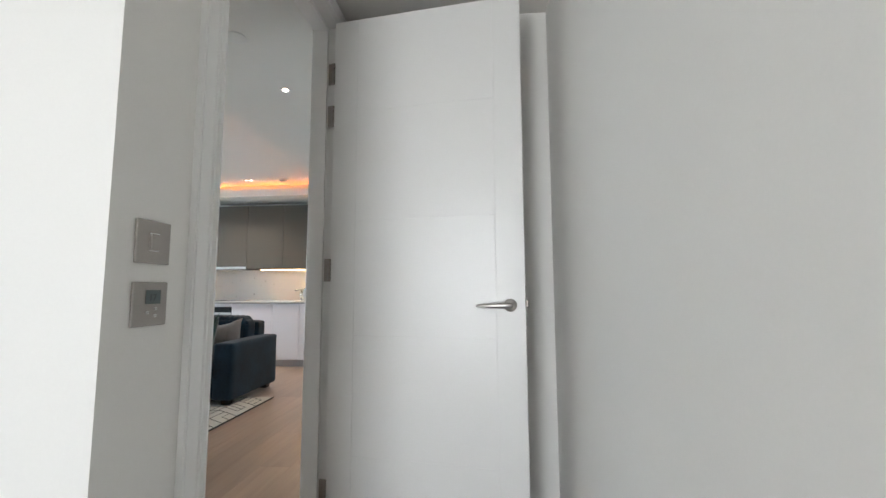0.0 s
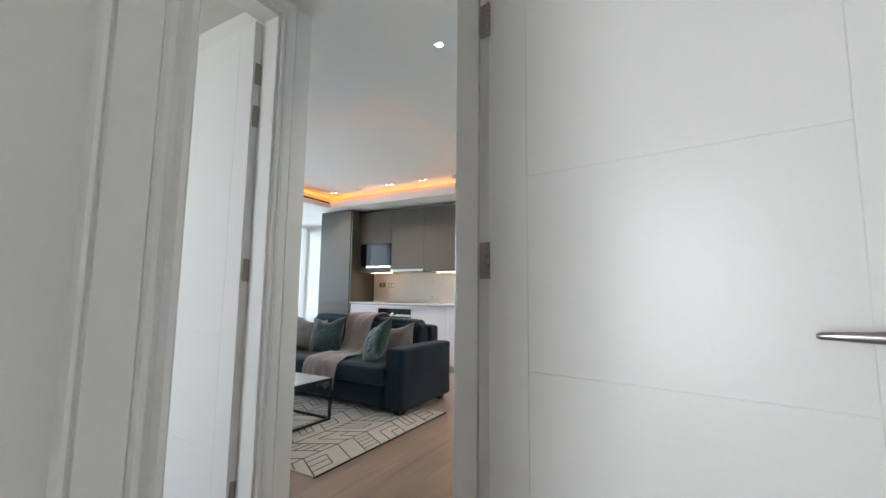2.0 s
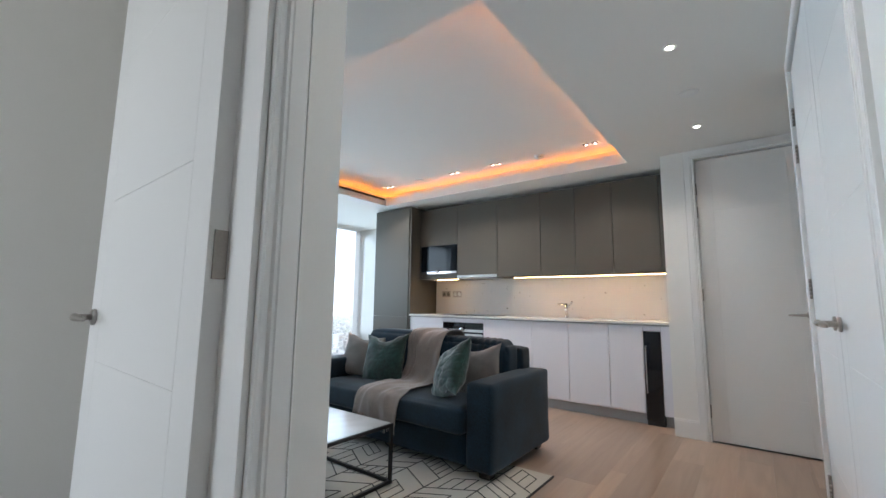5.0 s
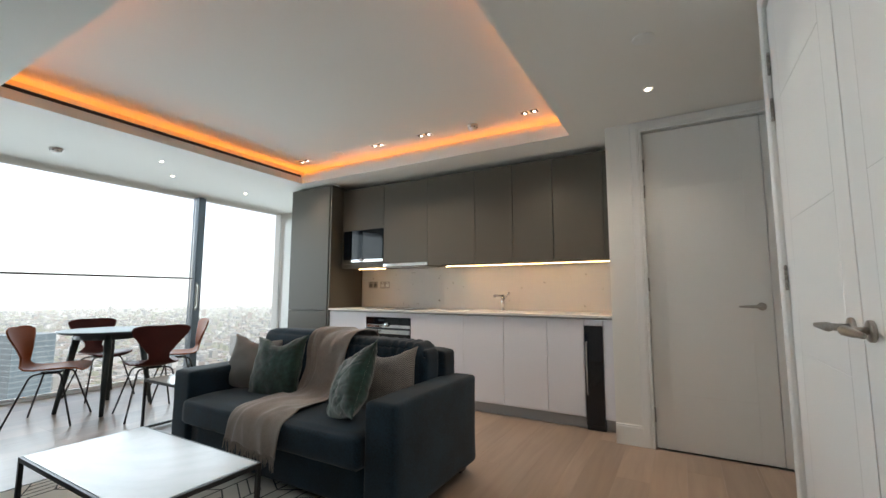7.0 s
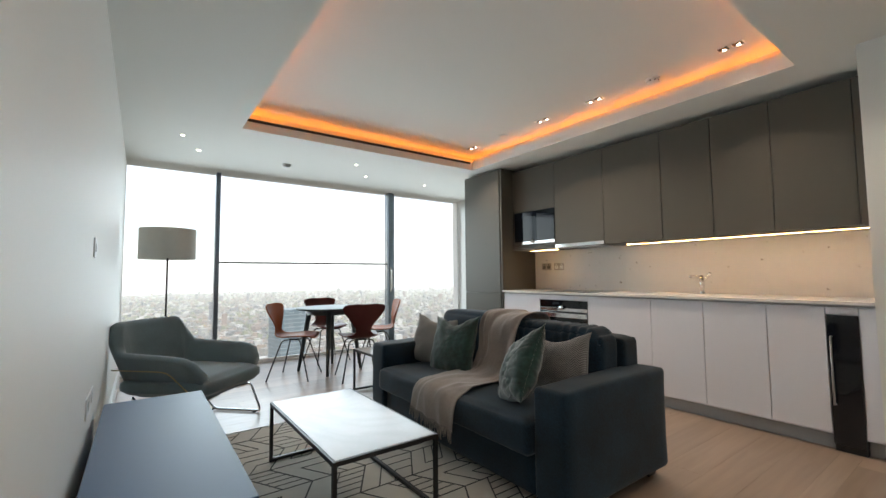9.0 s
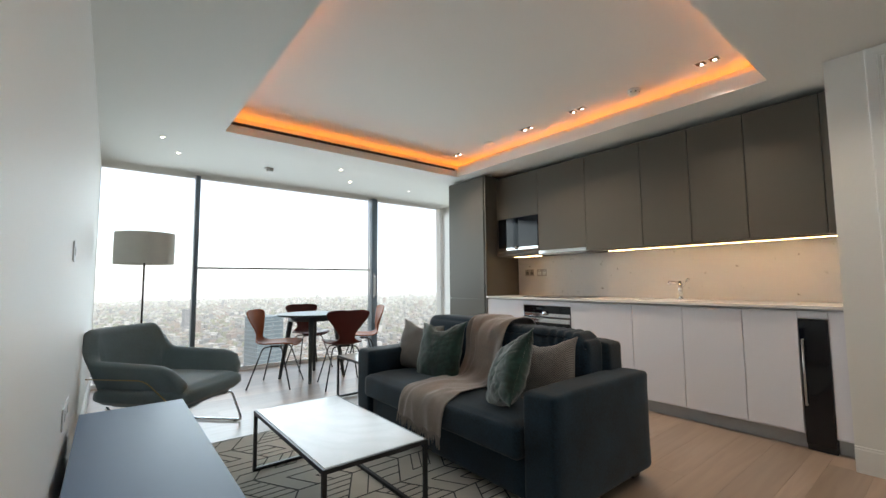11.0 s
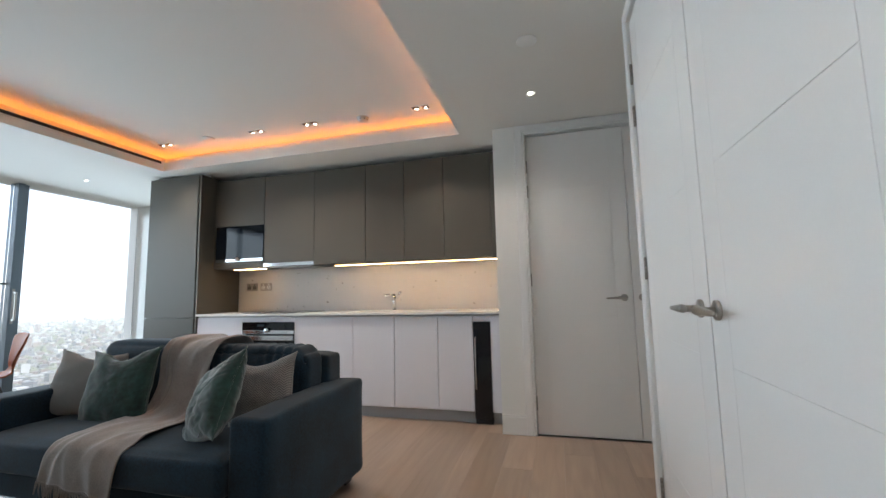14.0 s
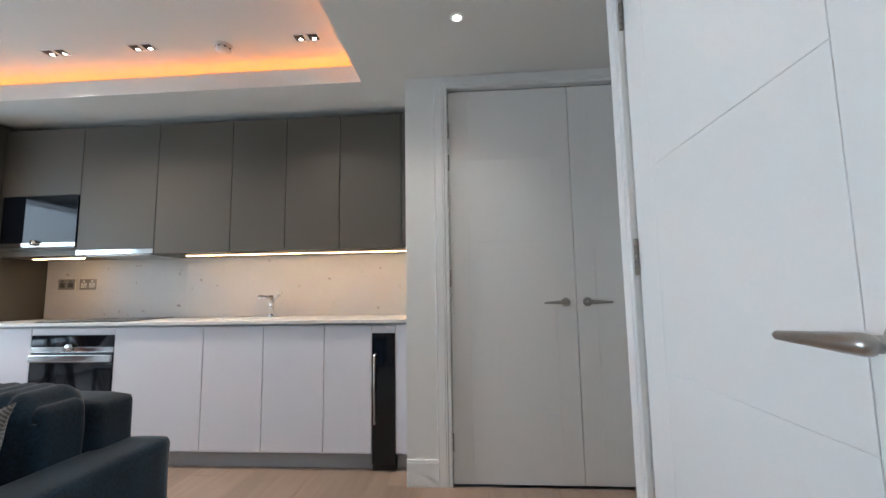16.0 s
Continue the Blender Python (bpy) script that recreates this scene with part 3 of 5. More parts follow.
def socket(x, z, label, face):
    t = thing("socket_plate", label, "socket", pose(x, YW, z), group="splashback sockets")
    part("plate", boxes((-0.073, -0.006, -0.043, 0.073, 0.0, 0.043), bev=0.0015), M_STEEL, t)
    for dx in (-0.036, 0.036):
        part("insert", boxes((dx - 0.023, -0.0066, -0.026, dx + 0.023, -0.006, 0.012)), face, t)
        part("rocker", boxes((dx - 0.008, -0.009, 0.018, dx + 0.008, -0.006, 0.033), bev=0.001, seg=1), face, t)
        for px, pz in ((0, 0.004), (-0.011, -0.014), (0.011, -0.014)):
            part("pin_hole", boxes((dx + px - 0.003, -0.0070, pz - 0.004, dx + px + 0.003, -0.0066, pz + 0.004)), M_DARK, t)

M_PLASTIC = mat("white plastic", (0.75, 0.75, 0.74), 0.35, vary=0.02, bump=0)
socket(-2.955, 1.205, "brushed steel double socket with grey inserts", mat("grey plastic", (0.16, 0.15, 0.14), 0.4, vary=0.03, bump=0))
socket(-2.765, 1.203, "brushed steel double socket with white inserts", M_PLASTIC)

# wall units
UZ0, UZ1 = 1.402, 2.372
UP = (-3.14, -2.50, -1.90, -1.33, -0.925, -0.53, -0.087, -0.004)
for i, (a, c) in enumerate(zip(UP, UP[1:])):
    t = thing("wall_cabinet", ("taupe wall cabinet over the microwave", "taupe wall cabinet with an integrated hood", "taupe handleless kitchen wall cabinet")[min(i, 2)] if i < 6 else "narrow taupe filler beside the wall cabinets", "cabinet", group="kitchen wall units")
    z0 = 1.856 if i == 0 else UZ0
    part("carcass", boxes((a + 0.0006, YU + 0.021, z0, c - 0.0006, YW + 0.018, UZ1)), M_UPPER, t)
    front(t, a, c, 1.441 if i == 1 else z0, UZ1, YU, M_UPPER)
    if i == 0:
        part("shelf", boxes((a, YU, UZ0, c - 0.0006, YW + 0.018, 1.446), bev=0.001, seg=1), M_UPPER, t)
    if i == 1:
        part("extractor", boxes((a + 0.002, YU - 0.004, 1.404, c - 0.002, YU + 0.020, 1.439), bev=0.001, seg=1), M_CHROME, t, "polished steel hood lip")
        part("filter", boxes((a + 0.05, YU + 0.03, 1.396, c - 0.05, YW - 0.03, 1.402)), M_STEEL, t, "steel grease filter")
solid("trim_kitchen", boxes((-3.14, YU + 0.20, UZ1, 0.0, YU + 0.22, CEIL)), M_CEIL, "white filler set back over the wall units", "trim")

mw = thing("microwave", "built-in black glass microwave with steel strip", "microwave")
part("body", boxes((-3.106, YU + 0.006, 1.448, -2.504, YW - 0.05, 1.854)), M_BLACKM, mw)
part("glass_door", boxes((-3.106, YU - 0.008, 1.502, -2.504, YU + 0.006, 1.852), bev=0.001, seg=1), M_BLACKW, mw, "black glass front")
part("steel_strip", boxes((-3.106, YU - 0.010, 1.470, -2.504, YU + 0.006, 1.500), bev=0.001, seg=1), M_CHROME, mw, "polished steel control strip")
part("lower_trim", boxes((-3.106, YU - 0.006, 1.448, -2.504, YU + 0.006, 1.468), bev=0.001, seg=1), M_UPPER, mw)
bm = bmesh.new()
rod(bm, (-2.82, YU - 0.010, 1.497), (-2.82, YU - 0.034, 1.497), 0.022, 0.020, 28)
part("knob", bm, M_CHROME, mw, "round steel control knob", True)

part("filler", boxes((-3.1395, YU, 1.446, -3.109, YU + 0.02, 1.856)), M_UPPER, mw, "taupe filler strip")
for a, c in ((-2.98, -2.55), (-1.74, -0.02)):
    t = thing("led_strip", "slim warm led strip under the wall cabinets", "led strip")
    part("profile", boxes((a, 0.475, UZ0 - 0.010, c, 0.495, UZ0)), M_STEEL, t)
    part("diffuser", boxes((a + 0.005, 0.481, UZ0 - 0.012, c - 0.005, 0.490, UZ0 - 0.010)), M_LEDW, t, "glowing warm diffuser")

fr = thing("tall_cabinet", "tall taupe cabinet hiding the fridge freezer", "cabinet")
part("carcass", boxes((-3.838, YB + 0.012, 0.09, -3.141, YW, 2.405)), M_UPPER, fr)
part("plinth", boxes((-3.838, YB + 0.05, 0.0, -3.141, YB + 0.07, 0.09)), M_PLINTH, fr)
for z0, z1 in ((0.10, 0.888), (0.892, 2.405)):
    part("door", boxes((-3.838, YB - 0.014, z0 + G, -3.180, YB + 0.008, z1 - G), bev=0.0012, seg=1), M_UPPER, fr)
part("grip_channel", boxes((-3.178, YB + 0.006, 0.10, -3.164, YB + 0.012, 2.405)), M_DARK, fr, "dark recessed grip channel")
part("side_panel", boxes((-3.162, YB - 0.014, 0.0, -3.1415, YW, 2.405), bev=0.001, seg=1), M_UPPER, fr)
solid("trim_tall", boxes((-3.838, YB + 0.10, 2.405, -3.1415, YB + 0.12, CEIL)), M_CEIL, "white filler set back over the tall cabinet", "trim")

# ---------------------------------------------------------------- ceiling fittings
for a, bb, c, d in ((CX0 - COVE + 0.01, CY0 - 0.05, CX0 - COVE + 0.025, CY1 + 0.05), (CX1 + COVE - 0.025, CY0 - 0.05, CX1 + COVE - 0.01, CY1 + 0.05), (CX0 - 0.05, CY0 - COVE + 0.01, CX1 + 0.05, CY0 - COVE + 0.025), (CX0 - 0.05, CY1 + COVE - 0.025, CX1 + 0.05, CY1 + COVE - 0.01)):
    t = thing("cove_light", "amber led strip hidden in the ceiling cove", "led strip", group="cove lights")
    part("strip", boxes((a, bb, CEIL + 0.066, c, d, CEIL + 0.074)), M_LED, t, "glowing amber strip")
    part("carrier", boxes((a - 0.004, bb, CEIL + 0.060, c + 0.004, d, CEIL + 0.066)), M_STEEL, t)
solid("slot_grille", boxes((CX0 - 0.001, CY0 + 0.03, CEIL + 0.074, CX0 + 0.004, CY1 - 0.03, CEIL + 0.100)), M_DARK, "long black air slot along the ceiling tray", "air grille", kind="thing")

M_FITTING = mat("white fitting", (0.74, 0.73, 0.70), 0.4, vary=0.02, bump=0)

def twin_spot(x, y):
    t = thing("twin_spotlight", "recessed twin square spotlight, lit", "spotlight", pose(x, y, HIGH), group="tray spotlights")
    for dx in (-0.042, 0.042):
        part("bezel", boxes((dx - 0.036, -0.036, -0.004, dx + 0.036, -0.030, 0.0), (dx - 0.036, 0.030, -0.004, dx + 0.036, 0.036, 0.0), (dx - 0.036, -0.030, -0.004, dx - 0.030, 0.030, 0.0), (dx + 0.030, -0.030, -0.004, dx + 0.036, 0.030, 0.0)), M_FITTING, t)
        part("well", boxes((dx - 0.030, -0.030, -0.0022, dx + 0.030, 0.030, -0.0008)), M_BLACKM, t, "dark reflector well")
        part("lens", boxes((dx - 0.009, 0.008, -0.0034, dx + 0.009, 0.024, -0.0022)), M_LAMPON, t, "glowing lens")

for x in (-3.24, -2.17, -1.60, -0.56):
    twin_spot(x, -0.193)

def downlight(x, y, z, on=True, r=0.034):
    t = thing("downlight", "small round white recessed downlight" + (", lit" if on else ", dim"), "downlight", pose(x, y, z), group="downlights")
    part("bezel", lathe([(r, 0), (r, -0.003), (r - 0.004, -0.005), (r * 0.72, -0.004), (r * 0.70, -0.001)], 24), M_FITTING, t, smooth=True)
    bm = bmesh.new()
    rod(bm, (0, 0, -0.0052), (0, 0, -0.0038), r * 0.40, seg=20)
    part("lens", bm, M_LAMPON if on else M_FITTING, t)

for x, y in ((0.35, -0.553), (0.345, -1.765), (0.335, -3.028)):
    downlight(x, y, CEIL)
for x, y in ((-3.98, -3.065), (-4.435, -2.894), (-4.05, -1.31), (-4.52, -0.96), (-4.55, -0.014)):
    downlight(x, y, CEIL, True, 0.028)
for x, y in ((-2.75, -4.75), (-1.9, -5.1)):
    downlight(x, y, HIGH)

def detector(x, y, z, label, flat):
    t = thing("smoke_detector", label, "smoke detector", pose(x, y, z))
    if flat:
        part("plate", lathe([(0.055, 0), (0.055, -0.004), (0.050, -0.007), (0.010, -0.008)], 32), M_FITTING, t, smooth=True)
        return
    part("base", lathe([(0.052, 0), (0.052, -0.012), (0.048, -0.014)], 32), M_FITTING, t, smooth=True)
    part("chamber", lathe([(0.044, -0.014), (0.044, -0.028), (0.030, -0.040), (0.012, -0.043)], 32), M_FITTING, t, smooth=True)
    for k in range(8):
        a = k * math.pi / 4
        part("vent", boxes((0.0435, -0.006, -0.027, 0.0446, 0.006, -0.019)), M_DARK, t, m=pose(0, 0, 0, 0, 0, math.degrees(a)))

detector(-1.10, -0.16, HIGH, "white round smoke detector on the tray ceiling", False)
detector(-2.71, -0.197, HIGH, "flat white round sprinkler cover on the tray ceiling", True)
detector(0.366, -1.165, CEIL, "flat white round sprinkler cover on the hall ceiling", True)
detector(0.344, -3.618, CEIL, "flat white round cover on the hall ceiling", True)
detector(-4.50, -1.99, CEIL, "white round smoke detector near the window", False)

# ---------------------------------------------------------------- soft furnishing helpers
def soft(x0, y0, z0, x1, y1, z1, r=0.04, puff=0.0, wrinkle=0.0, cuts=10, seed=0):
    """An upholstered block: rounded edges, a puffed middle and slow wrinkles."""
    bm = bmesh.new()
    bmesh.ops.create_cube(bm, size=2)
    bmesh.ops.subdivide_edges(bm, edges=bm.edges[:], cuts=cuts, use_grid_fill=True)
    h = Vector(((x1 - x0) / 2, (y1 - y0) / 2, (z1 - z0) / 2))
    c = Vector(((x0 + x1) / 2, (y0 + y1) / 2, (z0 + z1) / 2))
    for v in bm.verts:
        u = v.co.copy()
        u = Vector([math.copysign(min(1, abs(a)) ** 0.6, a) for a in u])
        p = Vector([u[k] * h[k] for k in range(3)])
        q = Vector([max(-h[k] + r, min(h[k] - r, p[k])) for k in range(3)])
        d = p - q
        if d.length > 1e-6:
            p = q + d.normalized() * min(r, max(abs(d[0]), abs(d[1]), abs(d[2])))
        n = Vector([u[k] / h[k] * (1 if abs(u[k]) > 0.98 else 0) for k in range(3)])
        if n.length > 0:
            n.normalize()
            flat = 1
            for k in range(3):
                if abs(n[k]) < 0.5:
                    flat *= 1 - min(1, abs(u[k])) ** 4
            p += n * puff * flat
            if wrinkle:
                p += n * wrinkle * noise.noise((p + c + Vector((seed * 3.1, 0, 0))) * 6.0)
        v.co = p + c
    return bm


def ridge(p, k=9.0):
    """Thin sharp creases: 1 along the fold lines, 0 between them."""
    return max(0.0, 1 - abs(noise.noise(p)) * k)


def pillow(w, h, t, wrinkle=0.012, seed=0, n=64, crush=0.0, chop=0.0):
    """A scatter cushion standing in the xz plane, with drawn-out corners; crush: crossing creases; chop: a dent in its top edge."""
    bm = bmesh.new()
    grid = {}
    for side in (-1, 1):
        for i in range(n + 1):
            for j in range(n + 1):
                u, v = 2 * i / n - 1, 2 * j / n - 1
                edge = i in (0, n) or j in (0, n)
                if edge and side == 1:
                    grid[side, i, j] = grid[-1, i, j]
                    continue
                pin = 1 - 0.15 * (1 - abs(v) ** 2.6) * abs(u) ** 5
                pin2 = 1 - 0.15 * (1 - abs(u) ** 2.6) * abs(v) ** 5
                body = max(0, 1 - abs(u) ** 2.4) ** 0.6 * max(0, 1 - abs(v) ** 2.4) ** 0.6
                wr = wrinkle * (0.6 * noise.noise((u * 1.5 + seed * 7, v * 1.5, side * 3.0)) + 0.5 * noise.noise((u * 3.3 + seed, v * 3.0, side * 5.0)))
                radial = noise.noise((math.atan2(v, u) * 3.2 + seed * 2, 0.4, side * 1.7)) * min(1, (u * u + v * v)) * 0.6 * wrinkle
                fold = crush * (ridge((u * 0.9 + v * 0.5 + seed, v * 3.6 - abs(u) * 1.6, side)) + 0.5 * ridge((u * 1.9 - v * 0.6, v * 4.6 + u * 1.2 + seed, side * 2), 8))
                soft_edge = 0.12 if edge else min(1, 3 * body)
                dent = chop * max(0, 1 - (u / 0.55) ** 2) * max(0, v) ** 1.5
                grid[side, i, j] = bm.verts.new((u * w / 2 * pin, side * (t / 2 * body - fold * soft_edge) + (wr + radial) * soft_edge, v * h / 2 * pin2 - dent))
        for i in range(n):
            for j in range(n):
                bm.faces.new([grid[side, a, b2] for a, b2 in ((i, j), (i + 1, j), (i + 1, j + 1), (i, j + 1))])
    bmesh.ops.recalc_face_normals(bm, faces=bm.faces[:])
    return bm, [grid[-1, i, j].co.copy() for i, j in [(k, 0) for k in range(0, n, 2)] + [(n, k) for k in range(0, n, 2)] + [(k, n) for k in range(n, 0, -2)] + [(0, k) for k in range(n, 0, -2)]]


# ---------------------------------------------------------------- sofa
sofa = thing("sofa", "dark slate velvet two-seat sofa on a rug", "sofa")
SX0, SX1, SY0, SY1 = -2.555, -0.70, -1.84, -0.965
part("base", soft(SX0 + 0.18, SY0 + 0.03, 0.065, SX1 - 0.18, SY1 - 0.02, 0.265, 0.015, cuts=8), M_VELVET, sofa, smooth=True)
for x in (SX0, SX1 - 0.19):
    part("arm", soft(x, SY0, 0.06, x + 0.19, SY1, 0.585, 0.024, 0.004, 0.004, 14, int(x * 5)), M_VELVET, sofa, smooth=True)
part("back_frame", soft(SX0 + 0.15, SY1 - 0.17, 0.2, SX1 - 0.15, SY1, 0.745, 0.03, 0.004, 0.004, 12), M_VELVET, sofa, smooth=True)
mid = -1.628
for k, (a, c) in enumerate(((SX0 + 0.192, mid - 0.003), (mid + 0.003, SX1 - 0.192))):
    part("seat_cushion", soft(a, SY0 - 0.035, 0.262, c, SY1 - 0.19, 0.425, 0.028, 0.014, 0.006, 16, k), M_VELVET, sofa, smooth=True)
bm = soft(SX0 + 0.195, -1.30, 0.415, mid - 0.004, -1.12, 0.815, 0.05, 0.02, 0.008, 16, 4)
part("back_cushion", bm, M_VELVET, sofa, "firm slate back cushion", True)
bm = soft(mid + 0.004, -1.33, 0.415, SX1 - 0.195, -1.10, 0.792, 0.06, 0.022, 0.007, 46, 9)
for v in bm.verts:                       # gathers that run down from its top edge
    up = max(0.0, min(1.0, (v.co.z - 0.50) / 0.26))
    wave = abs(math.sin(math.pi * (v.co.x + 0.35 * v.co.z + 0.012 * noise.noise(v.co * 5)) / 0.058))
    dip = 0.013 * up * (1 - wave) ** 1.5
    v.co.y += dip if v.co.y < -1.21 else -dip * 0.4
    v.co.z -= dip * 0.9 * (v.co.z > 0.72)
part("back_cushion", bm, M_VELVET, sofa, "plump gathered slate back cushion", True)
M_WOOD = mat("black stained wood", (0.016, 0.011, 0.009), 0.4, vary=0.3, scale=9, fine=80)
for x in (SX0 + 0.10, SX1 - 0.09):
    for y in (SY0 + 0.10, SY1 - 0.08):
        bm = bmesh.new()
        bmesh.ops.create_cone(bm, cap_ends=True, segments=4, radius1=0.048, radius2=0.062, depth=0.062, matrix=pose(x, y, 0.031 + 0.008, 0, 0, 45))
        part("foot", bm, M_WOOD, sofa, "black tapered wooden foot")

def fabric(name, color, weave, vary=0.12, sheen=0.3, herring=False):
    m = mat(name, color, 0.9, vary=vary, scale=9, fine=weave, bump=0.5, depth=0.002, sheen=sheen)
    if herring:
        n, l, b = shader(m)
        tc, sep = n.new("ShaderNodeTexCoord"), n.new("ShaderNodeSeparateXYZ")
        pp = n.new("ShaderNodeMath")
        pp.operation, pp.inputs[1].default_value = "PINGPONG", 0.020
        ad, fr2, gt, mx = n.new("ShaderNodeMath"), n.new("ShaderNodeMath"), n.new("ShaderNodeMath"), n.new("ShaderNodeMix")
        ad.operation, fr2.operation, gt.operation, mx.data_type = "ADD", "PINGPONG", "GREATER_THAN", "RGBA"
        fr2.inputs[1].default_value, gt.inputs[1].default_value = 0.0062, 0.0031
        l.new(tc.outputs["Object"], sep.inputs[0])
        l.new(sep.outputs["X"], pp.inputs[0])
        l.new(pp.outputs[0], ad.inputs[0])
        l.new(sep.outputs["Z"], ad.inputs[1])
        l.new(ad.outputs[0], fr2.inputs[0])
        l.new(fr2.outputs[0], gt.inputs[0])
        l.new(gt.outputs[0], mx.inputs["Factor"])
        mx.inputs["A"].default_value, mx.inputs["B"].default_value = (*[c * 0.6 for c in color], 1), (*[min(1, c * 1.5) for c in color], 1)
        l.new(mx.outputs["Result"], b.inputs["Base Color"])
    return m

M_GREEN = fabric("crushed green velvet", (0.010, 0.036, 0.029), 45, 0.8, 0.45)
M_HERR = fabric("grey herringbone wool", (0.15, 0.138, 0.13), 200, herring=True)
M_GREYC = fabric("warm grey woven cloth", (0.20, 0.19, 0.18), 260)

def cushion(m, size, thick, material, label, seed, wrinkle, crush=0.0, chop=0.0):
    t = thing("scatter_cushion", label, "cushion", m, group="sofa cushions")
    bm, rim = pillow(size, size, thick, wrinkle, seed, crush=crush, chop=chop)
    part("cover", bm, material, t, smooth=True)
    part("seam", tube(rim, 0.003, 6, True), material, t, smooth=True)
    return t

cushion(pose(-2.29, -1.44, 0.590, -20, 5, 20), 0.40, 0.15, M_GREYC, "warm grey woven scatter cushion on the sofa", 1, 0.011, chop=0.025)
cushion(pose(-1.955, -1.490, 0.595, -18, -4, 8), 0.44, 0.15, M_GREEN, "crushed dark green velvet scatter cushion on the sofa", 2, 0.012, 0.002, 0.045)
cushion(pose(-1.050, -1.43, 0.590, -24, -10, 10), 0.37, 0.14, M_HERR, "grey herringbone scatter cushion against the sofa arm", 3, 0.012, chop=0.02)
g2 = cushion(pose(-1.130, -1.660, 0.605, -26, -20, -28), 0.42, 0.17, M_GREEN, "crumpled dark green velvet cushion leaning on another", 5, 0.016, 0.006, 0.02)
part("label_tag", boxes((0.085, -0.032, -0.190, 0.105, -0.030, -0.150)), M_BLACKM, g2, "small black label")

# throw over the back and seat
M_THROW = fabric("taupe knitted throw", (0.245, 0.205, 0.185), 160, 0.24)
prof = [(-1.065, 0.60), (-1.07, 0.79), (-1.10, 0.832), (-1.20, 0.846), (-1.31, 0.828), (-1.365, 0.75), (-1.385, 0.58), (-1.42, 0.475), (-1.50, 0.448), (-1.65, 0.448), (-1.80, 0.446), (-1.872, 0.430), (-1.900, 0.38), (-1.906, 0.30), (-1.908, 0.272)]
bm = bmesh.new()
NU, NV = 120, 52
prof = [tuple(p) for p in fillet([(0, a, c) for a, c in prof], 0.05, 4)]
length = [0.0]
for p, q in zip(prof, prof[1:]):
    length.append(length[-1] + math.dist(p, q))
rows = []
for i in range(NU + 1):
    s = i / NU * length[-1]
    k = max(j for j in range(len(prof) - 1) if length[j] <= s + 1e-9)
    f = (s - length[k]) / max(1e-9, length[k + 1] - length[k])
    y, z = (prof[k][a] * (1 - f) + prof[k + 1][a] * f for a in (1, 2))
    q = i / NU
    row = []
    for j in range(NV + 1):
        v = j / NV
        gather = 1 - 0.18 * math.sin(math.pi * min(1, q * 1.15)) ** 2
        x = -1.595 - 0.03 * q + (v - 0.5) * 0.41 * gather + 0.016 * noise.noise((q * 5, v * 2, 8.0)) + 0.012 * noise.noise((q * 11, v, 3.0))
        run = v * 2.6 + 1.1 * q + 0.9 * noise.noise((q * 3.0, v * 1.5, 2.0))
        d = 0.022 * abs(noise.noise((run, q * 2.3, 1.7))) + 0.008 * ridge((run * 1.3, q * 3.1, 6.1), 3.0) + 0.008 * noise.noise((v * 6, q * 7, 4.2)) + 0.007
        d = max(0.002, d) * (0.5 + 0.5 * min(1, 8 * q))
        hang = max(0, q - 0.80) / 0.20
        row.append(bm.verts.new((x, y - (d if q > 0.26 else -d * (q < 0.12)), z + d * (1.0 - 0.9 * hang) - 0.045 * hang * (v - 0.2) - 0.012 * hang * noise.noise((v * 5, 1.0, 0.0)))))
    rows.append(row)
for a, c in zip(rows, rows[1:]):
    for j in range(NV):
        bm.faces.new((a[j], a[j + 1], c[j + 1], c[j]))
ends = [v.co.copy() for v in rows[-1]]
bmesh.ops.recalc_face_normals(bm, faces=bm.faces[:])
bmesh.ops.solidify(bm, geom=bm.faces[:], thickness=0.006)
throw = thing("throw_blanket", "taupe knitted throw draped over the sofa", "blanket")
part("cloth", bm, M_THROW, throw, smooth=True)
bm = bmesh.new()
rng = random.Random(4)
for k in range(96):
    u = k / 95 * NV
    j = min(NV - 1, int(u))
    p = ends[j].lerp(ends[j + 1], u - j)
    q = p + Vector((rng.uniform(-0.012, 0.012), rng.uniform(-0.006, 0.004), -rng.uniform(0.035, 0.075)))
    rod(bm, p + Vector((0, 0, 0.004)), q, 0.0026, 0.0012, 5)
tagged(part("fringe", bm, M_THROW, throw, "long knotted fringe"), kind="stuff")

# ---------------------------------------------------------------- rug
M_RUG = fabric("cream flatweave rug", (0.52, 0.49, 0.43), 220, 0.08, 0.1)
M_RUGL = fabric("charcoal rug yarn", (0.030, 0.029, 0.028), 200, 0.2, 0.1)
RX0, RX1, RY0, RY1 = -2.84, -0.475, -3.02, -1.46
rug = thing("rug", "cream flatweave rug with charcoal geometric lines", "rug")
part("field", boxes((RX0, RY0, 0.0, RX1, RY1, 0.008), bev=0.002), M_RUG, rug)
bm = bmesh.new()

